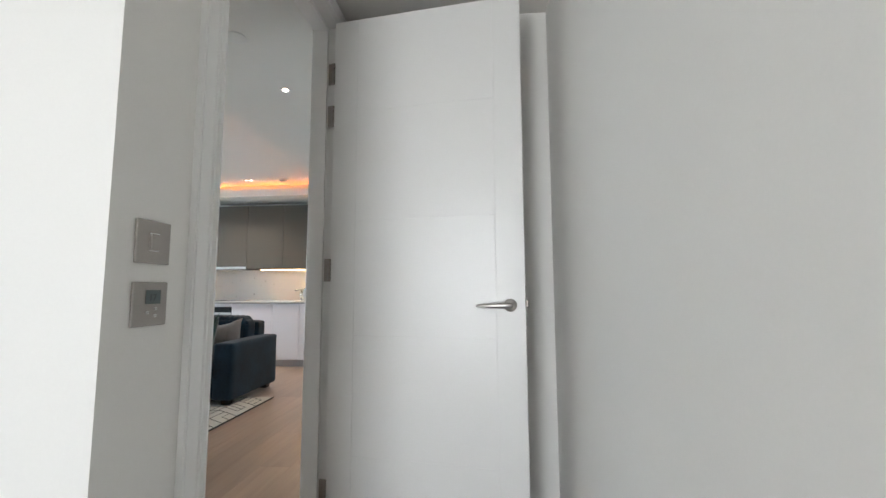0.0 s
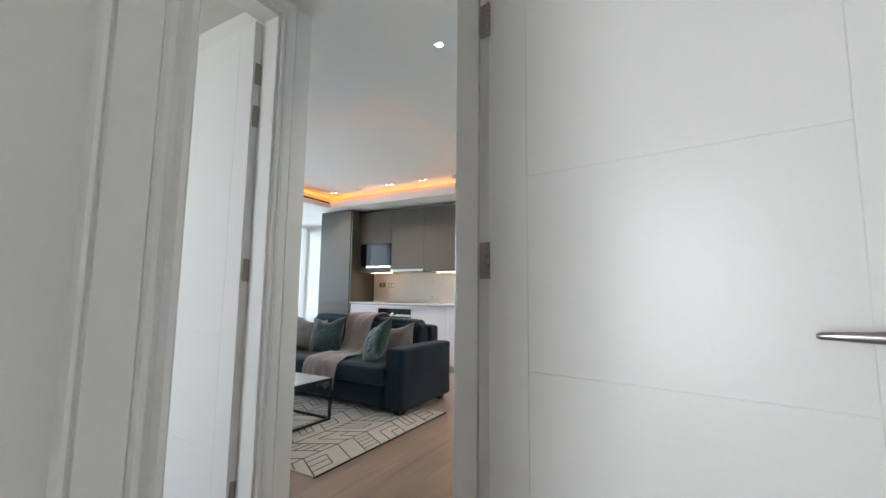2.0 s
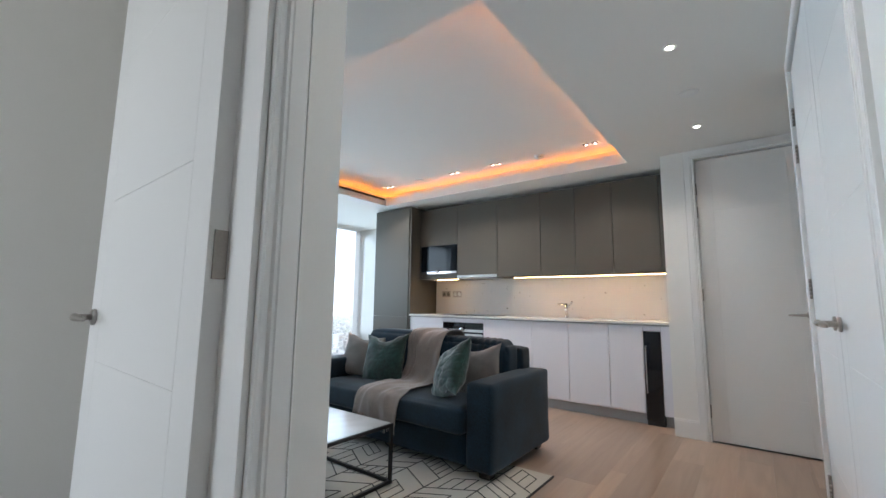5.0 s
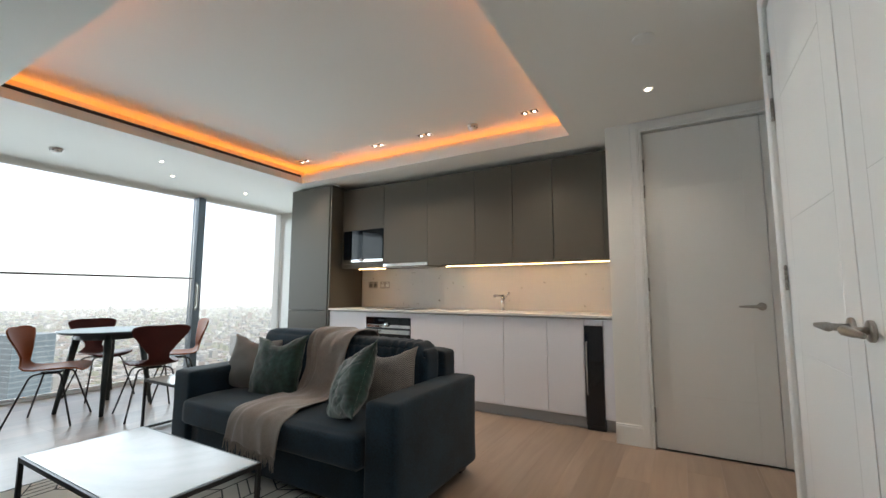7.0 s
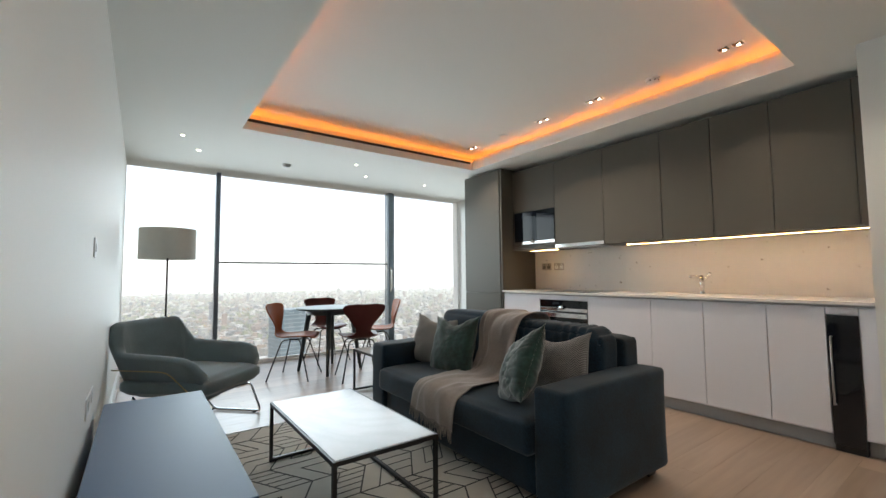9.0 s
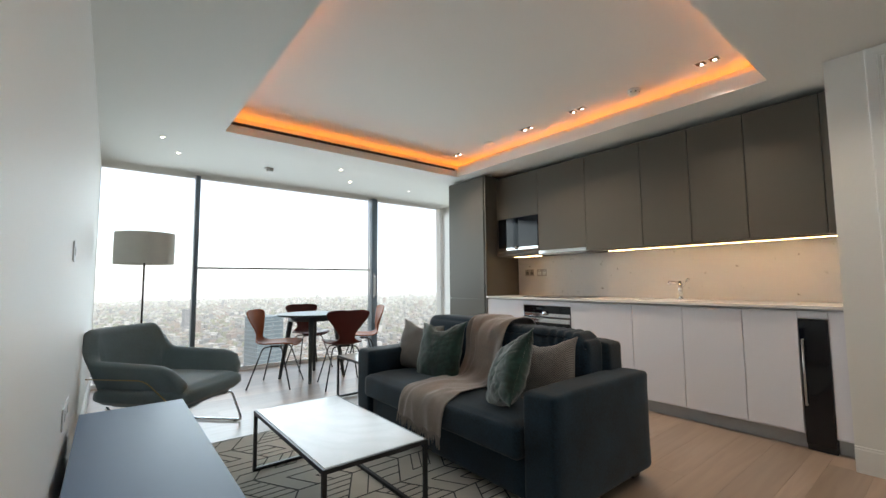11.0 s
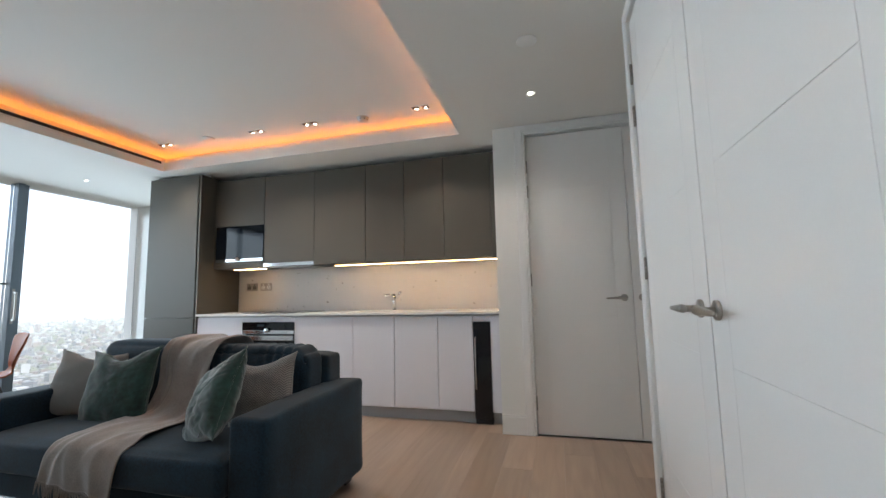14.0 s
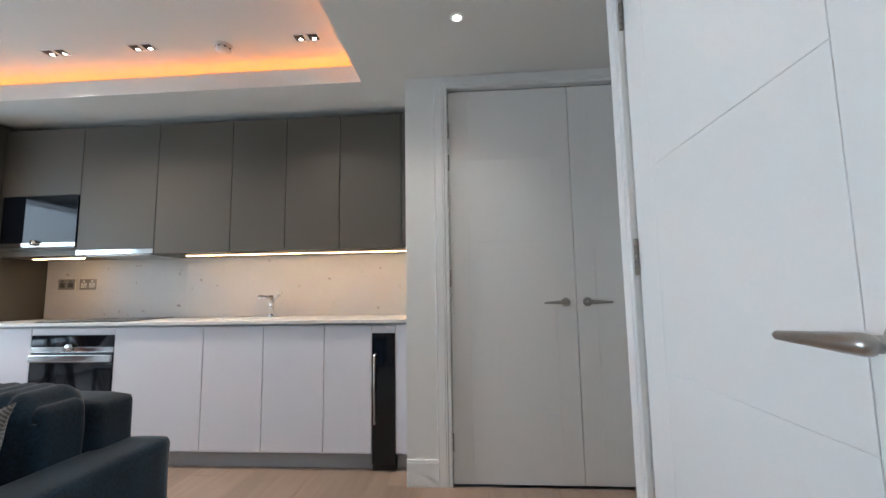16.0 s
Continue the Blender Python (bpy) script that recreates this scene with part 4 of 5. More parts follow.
def stroke(x0, y0, x1, y1, w=0.007):
    # clipped to the rug
    t0, t1 = 0.0, 1.0
    dx, dy = x1 - x0, y1 - y0
    for p, q in ((-dx, x0 - RX0 - 0.01), (dx, RX1 - 0.01 - x0), (-dy, y0 - RY0 - 0.01), (dy, RY1 - 0.01 - y0)):
        if abs(p) < 1e-9:
            if q < 0:
                return
        elif p < 0:
            t0 = max(t0, q / p)
        else:
            t1 = min(t1, q / p)
    if t1 - t0 < 0.02:
        return
    a, c = Vector((x0 + dx * t0, y0 + dy * t0, 0)), Vector((x0 + dx * t1, y0 + dy * t1, 0))
    n = Vector((-(c - a).y, (c - a).x, 0)).normalized() * w / 2
    vs = [bm.verts.new(p + Vector((0, 0, z))) for z in (0.0072, 0.0092) for p in (a - n, c - n, c + n, a + n)]
    for f in ((4, 5, 6, 7), (0, 1, 5, 4), (1, 2, 6, 5), (2, 3, 7, 6), (3, 0, 4, 7)):
        bm.faces.new([vs[k] for k in f])

W, H, S = 0.27, 0.31, 0.155           # column width, repeat and slant of the pattern
for i in range(-1, 10):
    x = RX0 - 0.06 + i * W
    stroke(x, RY0, x, RY1, 0.008)
    up = 1 if i % 2 else -1
    for j in range(-2, 8):
        y = RY0 + j * H + (0 if i % 2 else S)
        stroke(x, y, x + W, y + up * S, 0.008)
        k = (i * 5 + j * 3) % 4
        e = lambda u, v: (x + u * W, y + v * H + up * S * u)
        if k == 0:
            for u in (0.25, 0.5, 0.75):
                stroke(*e(u, 0.0), *e(u, 0.55))
            stroke(*e(0.25, 0.55), *e(0.75, 0.55))
        elif k == 1:
            for v in (0.3, 0.5, 0.7):
                stroke(*e(0.0, v), *e(0.7, v))
            stroke(*e(0.7, 0.3), *e(0.7, 0.7))
        elif k == 2:
            stroke(*e(0.3, 0.35), *e(1.0, 0.35))
            stroke(*e(0.3, 0.35), *e(0.3, 1.0))
            stroke(*e(0.6, 0.65), *e(1.0, 0.65))
            stroke(*e(0.6, 0.65), *e(0.6, 1.0))
        else:
            for u in (0.2, 0.4, 0.6, 0.8):
                stroke(*e(u, 0.5), *e(u, 1.0))
            stroke(*e(0.0, 0.5), *e(1.0, 0.5))
tagged(part("line_pattern", bm, M_RUGL, rug, "charcoal woven line pattern"), kind="stuff")
for x in (RX0, RX1):
    part("binding", boxes((x - 0.004, RY0 - 0.004, 0.0, x + 0.004, RY1 + 0.004, 0.0095)), M_RUGL, rug, "dark bound edge")

# ---------------------------------------------------------------- tables
M_MARBLE = mat("white marble", (0.56, 0.55, 0.545), 0.22, vary=0.03, scale=2, fine=40, bump=0.0)
n, l, b = shader(M_MARBLE)
tc, nz, rp, mx = n.new("ShaderNodeTexCoord"), n.new("ShaderNodeTexNoise"), n.new("ShaderNodeValToRGB"), n.new("ShaderNodeMix")
nz.inputs["Scale"].default_value, nz.inputs["Detail"].default_value, nz.inputs["Distortion"].default_value = 1.7, 6, 1.4
for e, p, c in zip(rp.color_ramp.elements, (0.42, 0.58), (0.0, 0.0)):
    e.position, e.color = p, (c, c, c, 1)
rp.color_ramp.elements.new(0.50).color = (0.32, 0.32, 0.32, 1)
mx.data_type = "RGBA"
old = b.inputs["Base Color"].links[0].from_socket
l.new(tc.outputs["Object"], nz.inputs["Vector"])
l.new(nz.outputs["Fac"], rp.inputs[0])
l.new(rp.outputs[0], mx.inputs["Factor"])
l.new(old, mx.inputs["A"])
mx.inputs["B"].default_value = (0.44, 0.43, 0.42, 1)
l.new(mx.outputs["Result"], b.inputs["Base Color"])

def frame_table(name, label, x0, y0, x1, y1, h):
    t = thing(name, label, "table")
    r = 0.009
    part("top", boxes((x0 + 0.012, y0 + 0.012, h - 0.018, x1 - 0.012, y1 - 0.012, h + 0.002), bev=0.001, seg=1), M_MARBLE, t, "white veined marble top")
    part("top_frame", boxes((x0, y0, h - 0.02, x1, y0 + 0.0115, h), (x0, y1 - 0.0115, h - 0.02, x1, y1, h), (x0, y0 + 0.0115, h - 0.02, x0 + 0.0115, y1 - 0.0115, h), (x1 - 0.0115, y0 + 0.0115, h - 0.02, x1, y1 - 0.0115, h)), M_BLACKM, t)
    z = 0.0095
    part("floor_frame", boxes((x0, y0 + 0.018, z, x0 + 0.018, y1 - 0.018, z + 0.018), (x1 - 0.018, y0 + 0.018, z, x1, y1 - 0.018, z + 0.018), (x0 + 0.018, y1 - 0.018, z, x1 - 0.018, y1, z + 0.018)), M_BLACKM, t)
    for x in (x0, x1 - 0.018):
        for y in (y0, y1 - 0.018):
            part("leg", boxes((x, y, z, x + 0.018, y + 0.018, h - 0.02)), M_BLACKM, t)
    return t

frame_table("coffee_table", "marble coffee table on a thin black frame", -2.215, -2.685, -1.195, -2.165, 0.352)
frame_table("side_table", "small marble side table beside the sofa", -3.36, -1.645, -2.72, -1.12, 0.405)

tv = thing("tv_bench", "low blue grey lacquered television bench", "bench")
part("top", boxes((-2.36, -3.475, 0.432, -0.90, -3.03, 0.452), bev=0.002), M_NAVY, tv)
part("carcass", boxes((-2.35, -3.47, 0.10, -0.91, -3.055, 0.432)), M_NAVY, tv)
for k in range(3):
    a = -2.355 + 0.484 * k
    part("drawer", boxes((a + 0.004, -3.054, 0.105, a + 0.478, -3.035, 0.428), bev=0.001, seg=1), M_NAVY, tv)
for x in (-2.28, -0.98):
    for y in (-3.42, -3.11):
        part("leg", boxes((x - 0.015, y - 0.015, 0.0095, x + 0.015, y + 0.015, 0.10)), M_BLACKM, tv)

# ---------------------------------------------------------------- armchair
arm = thing("armchair", "grey green velvet armchair on a steel sled base", "armchair", pose(-3.33, -2.985, 0, 0, 0, -45))

def shell_section(f):
    """The shell runs from the near arm round the back to the far arm; f from -1 to 1: place on plan, top and foot height."""
    a = abs(f)
    s = 1 if f > 0 else -1
    if a > 0.45:                         # along the arm
        u = (a - 0.45) / 0.55
        x, y = s * (0.335 + 0.02 * u), -0.27 + 0.60 * u
        top = 0.58 - 0.03 * u
        if u > 0.72:
            top -= 0.10 * (1 - math.sqrt(max(0, 1 - ((u - 0.72) / 0.28) ** 2)))
    else:
        u = a / 0.45
        x, y = s * 0.335 * math.sin(u * math.pi / 2) ** 0.8, -0.40 + 0.13 * u ** 3
        w = max(0, (u - 0.50) / 0.50)
        top = 0.785 - (0.205 * (3 * w * w - 2 * w ** 3))
    foot = 0.30 - 0.04 * (1 - a)
    return x, y, top, foot

bm = bmesh.new()
rings, NF = [], 48
for i in range(NF + 1):
    f = 2 * i / NF - 1
    x, y, top, foot = shell_section(f)
    x2, y2, _, _ = shell_section(min(1, f + 0.02))
    x1, y1, _, _ = shell_section(max(-1, f - 0.02))
    tdir = Vector((x2 - x1, y2 - y1, 0)).normalized()
    out = Vector((-tdir.y, tdir.x, 0))
    if out.dot(Vector((x, y + 0.02, 0))) < 0:
        out = -out
    flare = 0.05 * max(0, (0.7 - abs(f)) / 0.7)
    ring = []
    for k in range(16):
        ang = 2 * math.pi * k / 16
        w, hgt = 0.048 * math.cos(ang), math.sin(ang)
        h = top - 0.048 + 0.048 * hgt if hgt > 0 else foot + 0.03 * (1 + hgt)
        lean = (h - 0.3) / 0.48
        taper = 1.0 if h > 0.42 else 0.65
        inward = 0.10 * max(0, (0.50 - h) / 0.22)
        ring.append(bm.verts.new(Vector((x, y, h)) + out * (w * taper + flare * lean - inward + 0.045 * (lean - 0.5) * (abs(f) > 0.4))))
    rings.append(ring)
for p, q in zip(rings, rings[1:]):
    for k in range(16):
        bm.faces.new((p[k], p[(k + 1) % 16], q[(k + 1) % 16], q[k]))
bm.faces.new(rings[0])
bm.faces.new(rings[-1])
bmesh.ops.recalc_face_normals(bm, faces=bm.faces[:])
part("shell", bm, M_ARM, arm, smooth=True)
part("seat_cushion", soft(-0.315, -0.33, 0.27, 0.315, 0.36, 0.395, 0.05, 0.02, 0.006, 14, 2), M_ARM, arm, smooth=True)
part("under_seat", soft(-0.25, -0.26, 0.240, 0.25, 0.31, 0.29, 0.02, cuts=6), M_ARM, arm, smooth=True)
for s in (-1, 1):
    part("sled_leg", tube(fillet([(s * 0.10, 0.30, 0.245), (s * 0.27, 0.31, 0.235), (s * 0.275, 0.40, 0.012), (s * 0.275, -0.02, 0.012), (s * 0.275, -0.26, 0.25)], 0.035), 0.0095), M_CHROME, arm, "chromed steel sled leg", True)
    part("arm_trim", tube(fillet([(s * 0.405, -0.30, 0.47), (s * 0.412, 0.14, 0.47), (s * 0.335, 0.26, 0.30)], 0.06), 0.004, 8), mat("brass", (0.42, 0.33, 0.17), 0.3, 1.0), arm, "thin brass trim on the arm", True)
    bm = bmesh.new()
    rod(bm, (s * 0.275, 0.34, 0.0), (s * 0.275, 0.34, 0.006), 0.012, seg=12)
    part("glide", bm, M_BLACKM, arm)
part("crossbar", tube([(-0.275, -0.02, 0.012), (0.275, -0.02, 0.012)], 0.0085), M_CHROME, arm, smooth=True)

# ---------------------------------------------------------------- floor lamp
fl = thing("floor_lamp", "black floor lamp with a pale drum shade", "lamp", pose(-4.48, -3.13, 0))
part("base_disc", lathe([(0.14, 0), (0.14, 0.012), (0.13, 0.018), (0.012, 0.022)], 40), M_BLACKM, fl, smooth=True)
bm = bmesh.new()
rod(bm, (0, 0, 0.02), (0, 0, 1.42), 0.009, seg=14)
part("pole", bm, M_BLACKM, fl, smooth=True)
M_SHADE = mat("off white linen shade", (0.62, 0.60, 0.55), 0.9, vary=0.05, scale=12, fine=260, bump=0.4)
bm = bmesh.new()
for r, flip in ((0.243, 1), (0.240, -1)):
    vs = [[bm.verts.new((r * math.cos(a), r * math.sin(a), z)) for a in [2 * math.pi * k / 48 for k in range(48)]] for z in (1.298, 1.592)]
    for k in range(48):
        f = [vs[0][k], vs[0][(k + 1) % 48], vs[1][(k + 1) % 48], vs[1][k]]
        bm.faces.new(f if flip > 0 else f[::-1])
part("shade", bm, M_SHADE, fl, "pale linen drum shade", True)
for z in (1.298, 1.592):
    part("shade_ring", tube([(0.2415 * math.cos(2 * math.pi * k / 48), 0.2415 * math.sin(2 * math.pi * k / 48), z) for k in range(48)], 0.003, 6, True), M_SHADE, fl)
part("carrier", tube([(-0.24, 0, 1.41), (0.24, 0, 1.41)], 0.003, 6), M_BLACKM, fl)
part("bulb", lathe([(0.013, 1.42), (0.015, 1.45), (0.030, 1.50), (0.028, 1.53), (0.010, 1.548)], 20), M_PLASTIC, fl, smooth=True)

# ---------------------------------------------------------------- dining set
M_TABLE = mat("dark grey table lacquer", (0.05, 0.065, 0.07), 0.5, vary=0.08, scale=5, fine=150, bump=0.02, spec=0.3)
dt = thing("dining_table", "round dark grey dining table with splayed legs", "table", pose(-4.40, -1.48, 0, 0, 0, 20))
part("tabletop", lathe([(0.385, 0.722), (0.397, 0.728), (0.400, 0.736), (0.397, 0.743), (0.390, 0.745)], 64), M_TABLE, dt, smooth=False)
part("apron", lathe([(0.27, 0.665), (0.27, 0.722)], 40), M_TABLE, dt, smooth=False)
for k in range(4):
    a = math.pi / 4 + k * math.pi / 2
    bm = bmesh.new()
    rod(bm, (0.36 * math.cos(a), 0.36 * math.sin(a), 0.0), (0.24 * math.cos(a), 0.24 * math.sin(a), 0.722), 0.017, 0.034, 10)
    part("leg", bm, M_TABLE, dt, smooth=True)

def chair_mesh():
    """A bent plywood shell: seat, waist and a back that widens to rounded shoulders."""
    bm = bmesh.new()
    sec = [(0.235, 0.425, 0.13), (0.22, 0.444, 0.185), (0.16, 0.452, 0.205), (0.05, 0.447, 0.208), (-0.06, 0.440, 0.195), (-0.13, 0.442, 0.165), (-0.175, 0.462, 0.120), (-0.200, 0.505, 0.080), (-0.213, 0.555, 0.086), (-0.225, 0.61, 0.125), (-0.240, 0.67, 0.170), (-0.255, 0.73, 0.215), (-0.266, 0.775, 0.228), (-0.272, 0.803, 0.220), (-0.275, 0.818, 0.190)]
    rows = []
    for y, z, w in sec:
        row = []
        for j in range(13):
            u = 2 * j / 12 - 1
            back = max(0, min(1, (z - 0.47) / 0.1))
            top = max(0, (z - 0.76) / 0.06)
            row.append(bm.verts.new((u * w, y + back * 0.035 * u * u, z + (1 - back) * 0.018 * u * u - top * 0.010 * (1 - abs(u)) ** 2 - top * 0.012 * u ** 4)))
        rows.append(row)
    for a, c in zip(rows, rows[1:]):
        for j in range(12):
            bm.faces.new((a[j], a[j + 1], c[j + 1], c[j]))
    bmesh.ops.subdivide_edges(bm, edges=bm.edges[:], cuts=1, use_grid_fill=True, smooth=0.3)
    bmesh.ops.recalc_face_normals(bm, faces=bm.faces[:])
    bmesh.ops.solidify(bm, geom=bm.faces[:], thickness=0.012)
    return bm

M_RUST = mat("rust brown leather", (0.26, 0.062, 0.018), 0.55, spec=0.2, vary=0.12, scale=8, fine=140, bump=0.15)
M_WINE = mat("dark burgundy leather", (0.075, 0.014, 0.012), 0.5, spec=0.25, vary=0.15, scale=8, fine=140, bump=0.15)

def dining_chair(material, label):
    t = thing("dining_chair", label, "chair", group="chairs round the dining table")
    part("shell", chair_mesh(), material, t, smooth=True)
    for s in (-1, 1):
        for e in (-1, 1):
            part("leg", tube(fillet([(s * 0.03, 0.01 + e * 0.03, 0.418), (s * 0.13, 0.01 + e * 0.10, 0.415), (s * 0.225, 0.01 + e * 0.225, 0.0)], 0.04), 0.0075, 8), M_BLACKM, t, smooth=True)
    part("seat_mount", boxes((-0.06, -0.05, 0.410, 0.06, 0.07, 0.430)), M_BLACKM, t)
    return t

RUST, WINE = "rust leather moulded chair on thin black legs", "dark burgundy moulded chair on thin black legs"
ch1 = dining_chair(M_RUST, RUST)
ch1.matrix_basis = pose(-4.30, -1.93, 0, 0, 0, -37)
copy_thing(ch1, pose(-4.28, -0.90, 0, 0, 0, 160))
ch2 = dining_chair(M_WINE, WINE)
ch2.matrix_basis = pose(-3.83, -1.36, 0, 0, 0, 78)
copy_thing(ch2, pose(-5.0, -1.30, 0, 0, 0, -86))

# ---------------------------------------------------------------- switches and plates
def wall_plate(name, m, w, h, label, category, rockers=0, material=None):
    t = thing(name, label, category, m)
    part("plate", boxes((-w / 2, -0.006, -h / 2, w / 2, 0, h / 2), bev=0.0022), material or M_STEEL, t)
    for k in range(rockers):
        x = (k - (rockers - 1) / 2) * 0.022
        part("surround", boxes((x - 0.0125, -0.0066, -0.0185, x + 0.0125, -0.006, 0.0185), bev=0.0002, seg=1), M_CHROME, t)
        part("rocker", boxes((x - 0.0105, -0.0095, -0.0165, x + 0.0105, -0.0066, 0.0165), bev=0.001, seg=1), material or M_STEEL, t)
    return t

M_PLATE = mat("satin nickel plate", (0.36, 0.335, 0.305), 0.38, 0.85, vary=0.05, scale=10, fine=260, bump=0.06, depth=0.0003)
wall_plate("light_switch", pose(0.965, -4.818, 1.183, 0, 0, 90), 0.088, 0.088, "satin nickel single light switch on the wall", "light switch", 1, material=M_PLATE)
th = wall_plate("thermostat", pose(0.965, -4.818, 1.058, 0, 0, 90), 0.088, 0.088, "satin nickel room thermostat reading 17", "thermostat", 0, material=M_PLATE)
part("screen", boxes((-0.013, -0.0068, 0.0, 0.025, -0.006, 0.028)), mat("lcd", (0.10, 0.13, 0.13), 0.2, bump=0), th, "grey lcd screen")
cu = bpy.data.curves.new("digits", "FONT")
cu.body, cu.size, cu.extrude = "17", 0.020, 0.0002
me = bpy.data.objects.new("digits_source", cu)
scene.collection.objects.link(me)
bpy.context.view_layer.update()
dm = bpy.data.meshes.new_from_object(me.evaluated_get(bpy.context.evaluated_depsgraph_get()))
bpy.data.objects.remove(me)
dm.materials.append(M_DARK)
dg = new("digits", dm)
dg.parent, dg.matrix_basis = th, pose(-0.006, -0.0071, 0.006, 90, 0, 0)
for x, z in ((0.012, -0.010), (0.012, -0.024), (-0.008, -0.017)):
    bm = bmesh.new()
    rod(bm, (x, -0.006, z), (x, -0.0085, z), 0.0032, seg=16)
    bt = part("button", bm, M_PLASTIC, th)
    part("mark", boxes((x - 0.002, -0.0088, z - 0.0005, x + 0.002, -0.0085, z + 0.0005)), M_DARK, bt)
wall_plate("light_switch", pose(-1.94, YS, 1.245, 0, 0, 180), 0.088, 0.088, "white light switch on the living room wall", "light switch", 2, material=M_PLASTIC)
for x in (-2.05, -1.90):
    wall_plate("media_socket", pose(x, YS, 0.56, 0, 0, 180), 0.146, 0.088, "white media socket plate above the bench", "socket", 2, material=M_PLASTIC)

# ---------------------------------------------------------------- the city outside, far below
GZ = -150.0
M_LAND = mat("streets and parks", (0.12, 0.12, 0.105), 0.9, vary=0.5, scale=0.006, fine=0.05, bump=0)
solid("ground", boxes((-4700, -4700, GZ - 1, 600, 4700, GZ)), M_LAND, "distant city ground with streets and parks", "ground")
M_CITY = mat("city facades", (0.42, 0.39, 0.36), 0.85, vary=0.2, scale=0.02, fine=0.3, bump=0)
n, l, b = shader(M_CITY)
ge, rp = n.new("ShaderNodeNewGeometry"), n.new("ShaderNodeValToRGB")
rp.color_ramp.interpolation = "CONSTANT"
for k, (p, c) in enumerate(((0.0, (0.11, 0.08, 0.07)), (0.18, (0.11, 0.105, 0.10)), (0.36, (0.08, 0.08, 0.09)), (0.5, (0.23, 0.23, 0.235)), (0.64, (0.13, 0.10, 0.08)), (0.76, (0.06, 0.06, 0.065)), (0.88, (0.15, 0.15, 0.15)))):
    e = rp.color_ramp.elements[k] if k < 2 else rp.color_ramp.elements.new(p)
    e.position, e.color = p, (*c, 1)
l.new(ge.outputs["Random Per Island"], rp.inputs[0])
l.new(rp.outputs[0], b.inputs["Base Color"])

def haze_glow(m):
    """Distance haze painted as a glow on the surfaces, growing towards the horizon."""
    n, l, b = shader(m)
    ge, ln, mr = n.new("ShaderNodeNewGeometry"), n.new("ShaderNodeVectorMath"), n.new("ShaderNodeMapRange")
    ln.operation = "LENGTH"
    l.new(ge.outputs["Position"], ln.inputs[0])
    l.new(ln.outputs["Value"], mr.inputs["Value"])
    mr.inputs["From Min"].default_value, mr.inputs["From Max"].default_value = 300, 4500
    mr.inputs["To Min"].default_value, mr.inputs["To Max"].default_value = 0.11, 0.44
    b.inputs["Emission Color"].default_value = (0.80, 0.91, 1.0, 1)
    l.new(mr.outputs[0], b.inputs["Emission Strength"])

M_FOLIAGE = mat("distant foliage", (0.085, 0.09, 0.055), 0.95, vary=0.4, scale=0.03, fine=0.4, bump=0)
M_TOWER = mat("tower glass", (0.03, 0.055, 0.075), 0.4, vary=0.2, scale=0.2, fine=1)
M_BAND = mat("grey balcony band", (0.11, 0.14, 0.16), 0.6, vary=0.1)
# haze is put into all the city materials as emission; nothing here is lit from within
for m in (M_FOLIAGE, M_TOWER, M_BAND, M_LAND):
    haze_glow(m)
haze_glow(M_CITY)

def blocks(name, count, seed, size, height, material, label, near, far, taper=1.0):
    """Many small separate volumes spread over the view from the window."""
    rng = random.Random(seed)
    vs, fs = [], []
    for _ in range(count):
        d = near * (far / near) ** (rng.random() ** 0.85)
        a = math.pi + rng.uniform(-1.05, 1.05)
        x, y = d * math.cos(a), d * math.sin(a)
        w, h, t = rng.uniform(*size), rng.uniform(*size), rng.uniform(*height) * (1 if rng.random() < 0.93 else 2.2)
        t *= 1.0 if d > 500 else 0.7
        r = rng.uniform(0, math.pi)
        c, s = math.cos(r), math.sin(r)
        i = len(vs)
        for z, k in ((GZ, 1.0), (GZ + t, taper)):
            vs += [(x + (u * w * c - v * h * s) * k, y + (u * w * s + v * h * c) * k, z) for u, v in ((-.5, -.5), (.5, -.5), (.5, .5), (-.5, .5))]
        fs += [(i + 4, i + 5, i + 6, i + 7)] + [(i + k, i + (k + 1) % 4, i + 4 + (k + 1) % 4, i + 4 + k) for k in range(4)]
    me = bpy.data.meshes.new(name)
    me.from_pydata(vs, [], fs)
    me.materials.append(material)
    tagged(new(name, me), label, "city", kind="stuff")

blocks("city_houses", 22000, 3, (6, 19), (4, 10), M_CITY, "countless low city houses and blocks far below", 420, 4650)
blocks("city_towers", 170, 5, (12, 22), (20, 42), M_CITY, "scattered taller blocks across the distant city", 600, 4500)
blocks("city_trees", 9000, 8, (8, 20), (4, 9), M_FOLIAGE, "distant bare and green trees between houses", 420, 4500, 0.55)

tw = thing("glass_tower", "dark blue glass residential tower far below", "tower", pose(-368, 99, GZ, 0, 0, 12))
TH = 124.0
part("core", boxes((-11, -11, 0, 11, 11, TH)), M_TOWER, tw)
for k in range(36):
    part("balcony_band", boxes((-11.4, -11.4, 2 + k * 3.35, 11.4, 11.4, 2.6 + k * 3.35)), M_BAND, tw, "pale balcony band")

# ---------------------------------------------------------------- floors, piece by piece
M_OAK = mat("oiled oak", (0.30, 0.21, 0.15), 0.31, vary=0.1, scale=1.5, fine=5, bump=0, spec=0.85)
n, l, b = shader(M_OAK)
tc, mp, wv, oi, hs, mr = n.new("ShaderNodeTexCoord"), n.new("ShaderNodeMapping"), n.new("ShaderNodeTexNoise"), n.new("ShaderNodeObjectInfo"), n.new("ShaderNodeHueSaturation"), n.new("ShaderNodeMapRange")
cmb, rp = n.new("ShaderNodeVectorMath"), n.new("ShaderNodeValToRGB")
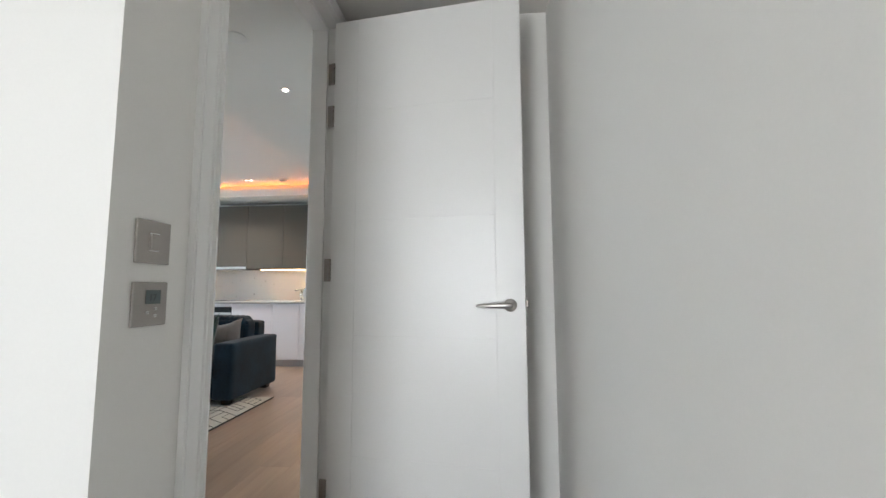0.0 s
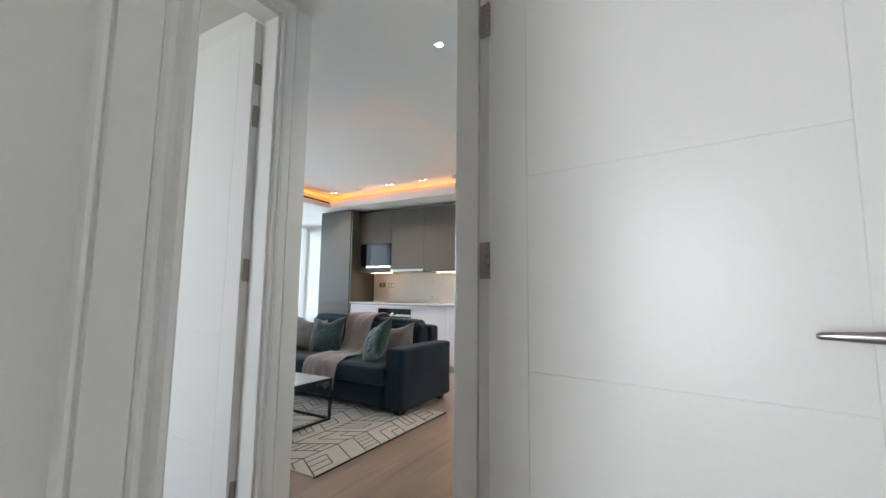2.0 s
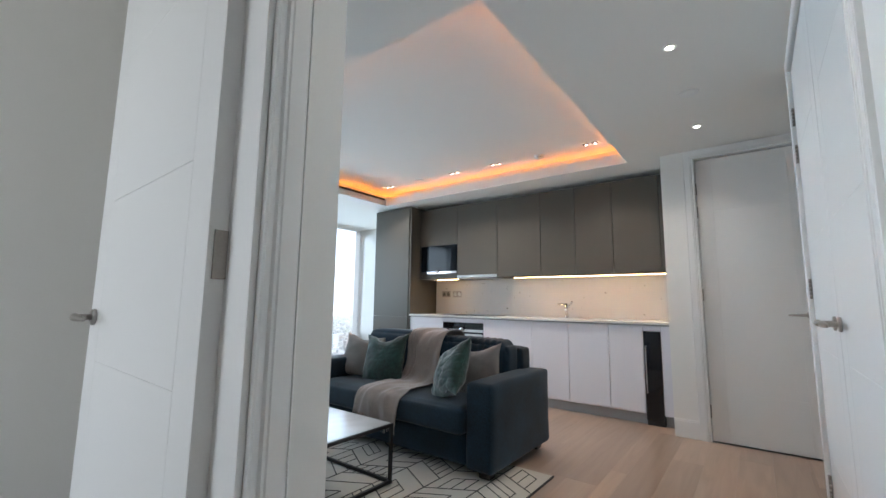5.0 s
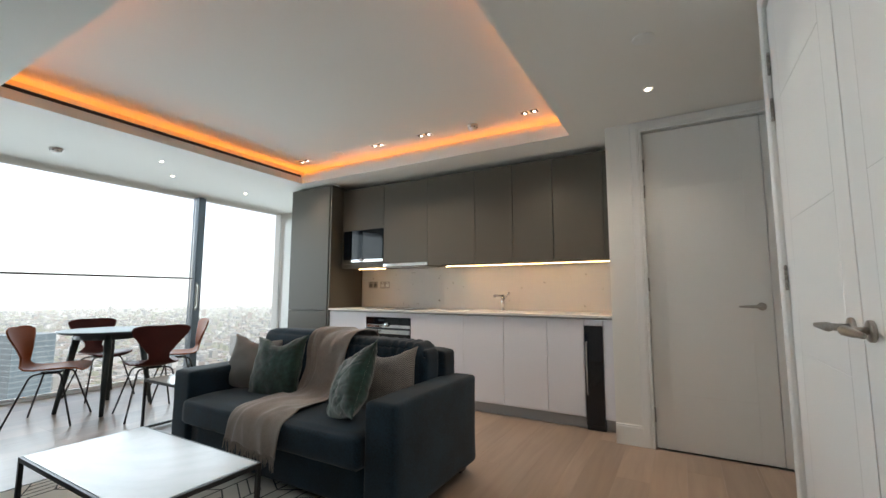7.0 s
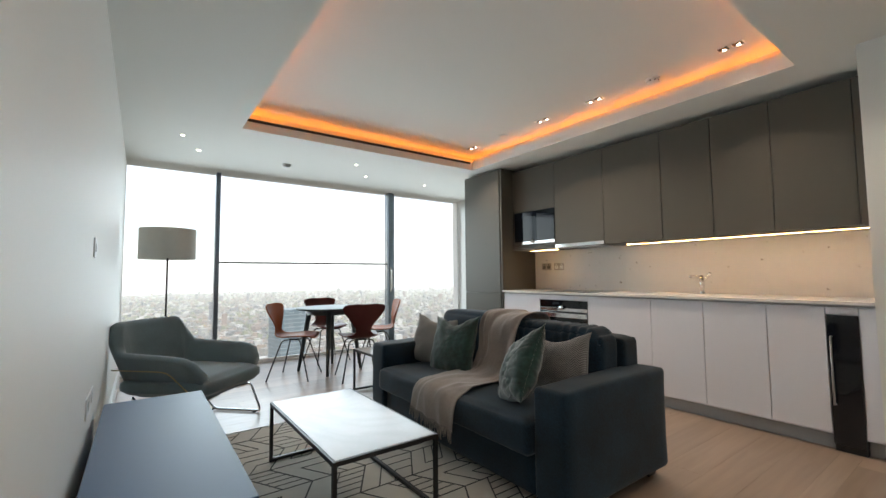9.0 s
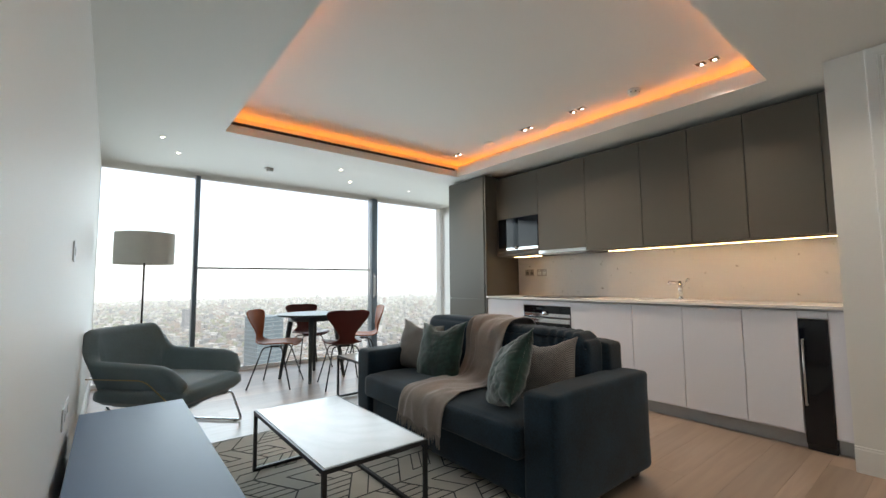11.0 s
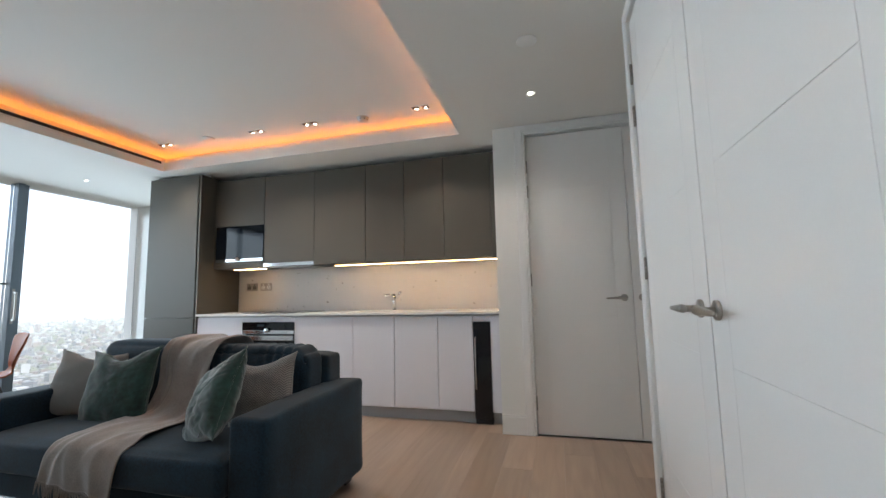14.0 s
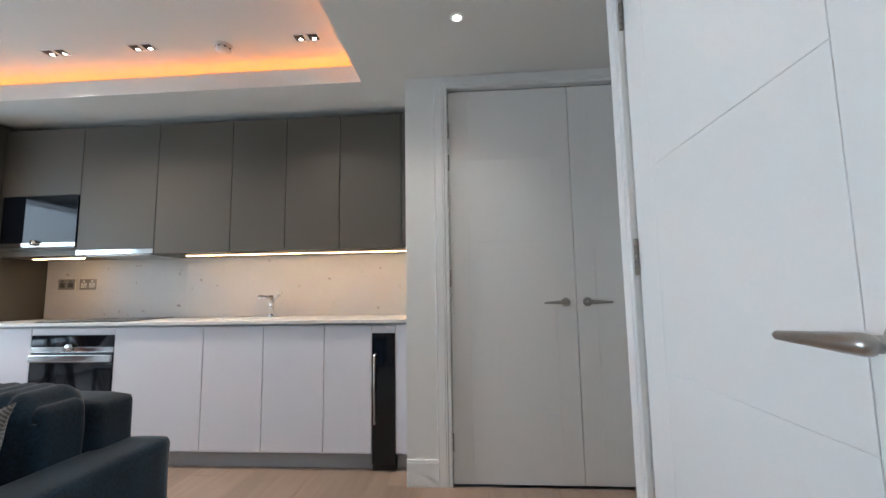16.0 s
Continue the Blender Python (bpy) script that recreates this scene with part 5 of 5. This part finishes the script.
mp.inputs["Scale"].default_value = (19, 1.4, 1)
cmb.operation = "ADD"
mul = n.new("ShaderNodeMath")
mul.operation, mul.inputs[1].default_value = "MULTIPLY", 37
l.new(oi.outputs["Random"], mul.inputs[0])
l.new(tc.outputs["Object"], cmb.inputs[0])
l.new(mul.outputs[0], cmb.inputs[1])
l.new(cmb.outputs[0], mp.inputs[0])
l.new(mp.outputs[0], wv.inputs["Vector"])
wv.inputs["Scale"].default_value, wv.inputs["Detail"].default_value, wv.inputs["Distortion"].default_value = 1.0, 6, 0.8
rp.color_ramp.elements[0].position, rp.color_ramp.elements[1].position = 0.32, 0.68
rp.color_ramp.elements[0].color, rp.color_ramp.elements[1].color = (0.285, 0.200, 0.146, 1), (0.352, 0.250, 0.186, 1)
l.new(wv.outputs["Fac"], rp.inputs[0])
l.new(rp.outputs[0], hs.inputs["Color"])
mr.inputs["To Min"].default_value, mr.inputs["To Max"].default_value = 0.82, 1.14
l.new(oi.outputs["Random"], mr.inputs["Value"])
l.new(mr.outputs[0], hs.inputs["Value"])
l.new(hs.outputs[0], b.inputs["Base Color"])

M_CARPET = mat("grey loop carpet", (0.26, 0.245, 0.235), 0.95, vary=0.12, scale=4, fine=320, bump=0.8, depth=0.004)
solid("floor_carpet", boxes((-3.45, -6.6, -0.02, -0.205, -3.548, 0.0), (-0.12, -8.2, -0.02, 1.965, -4.93, 0.0), (0.905, -4.93, -0.02, 1.965, -3.66, 0.0)), M_CARPET, "grey carpet in the side rooms", "floor")

floor = thing("floor", "pale brown oak plank floor", "floor", kind="structure")
PW = 0.19
shared = {}
rng = random.Random(11)

def plank(x0, y0, x1, y1):
    key = (round(x1 - x0, 3), round(y1 - y0, 3))
    if key not in shared:
        shared[key] = data("plank", boxes((0, 0, -0.015, key[0] - 0.0006, key[1] - 0.0006, 0.0), bev=0.0003, seg=1), M_OAK)
    o = new("plank", shared[key])
    o.parent, o.location = floor, (x0, y0, 0)

def boards(x0, x1, y0, y1):
    x = x0
    while x < x1 - 0.01:
        xe = min(x + PW, x1)
        y = y0 - rng.choice((0.0, 0.3, 0.6, 0.9, 1.2, 1.5))
        while y < y1 - 0.005:
            ye = min(y + 1.8, y1)
            if ye > y0 + 0.005:
                plank(x, max(y, y0), xe, ye)
            y = ye
        x = xe

boards(-5.35, -0.12, YS, 0.77)
boards(-0.12, 0.0, 0.0, 0.5)
boards(-5.35, -3.845, 0.77, 1.26)
boards(-0.12, 0.85, -4.83, 0.0)
boards(0.85, 2.05, -1.195, 0.0)
boards(-0.205, -0.12, -4.49, -3.69)
boards(0.85, 0.905, -4.63, -3.76)
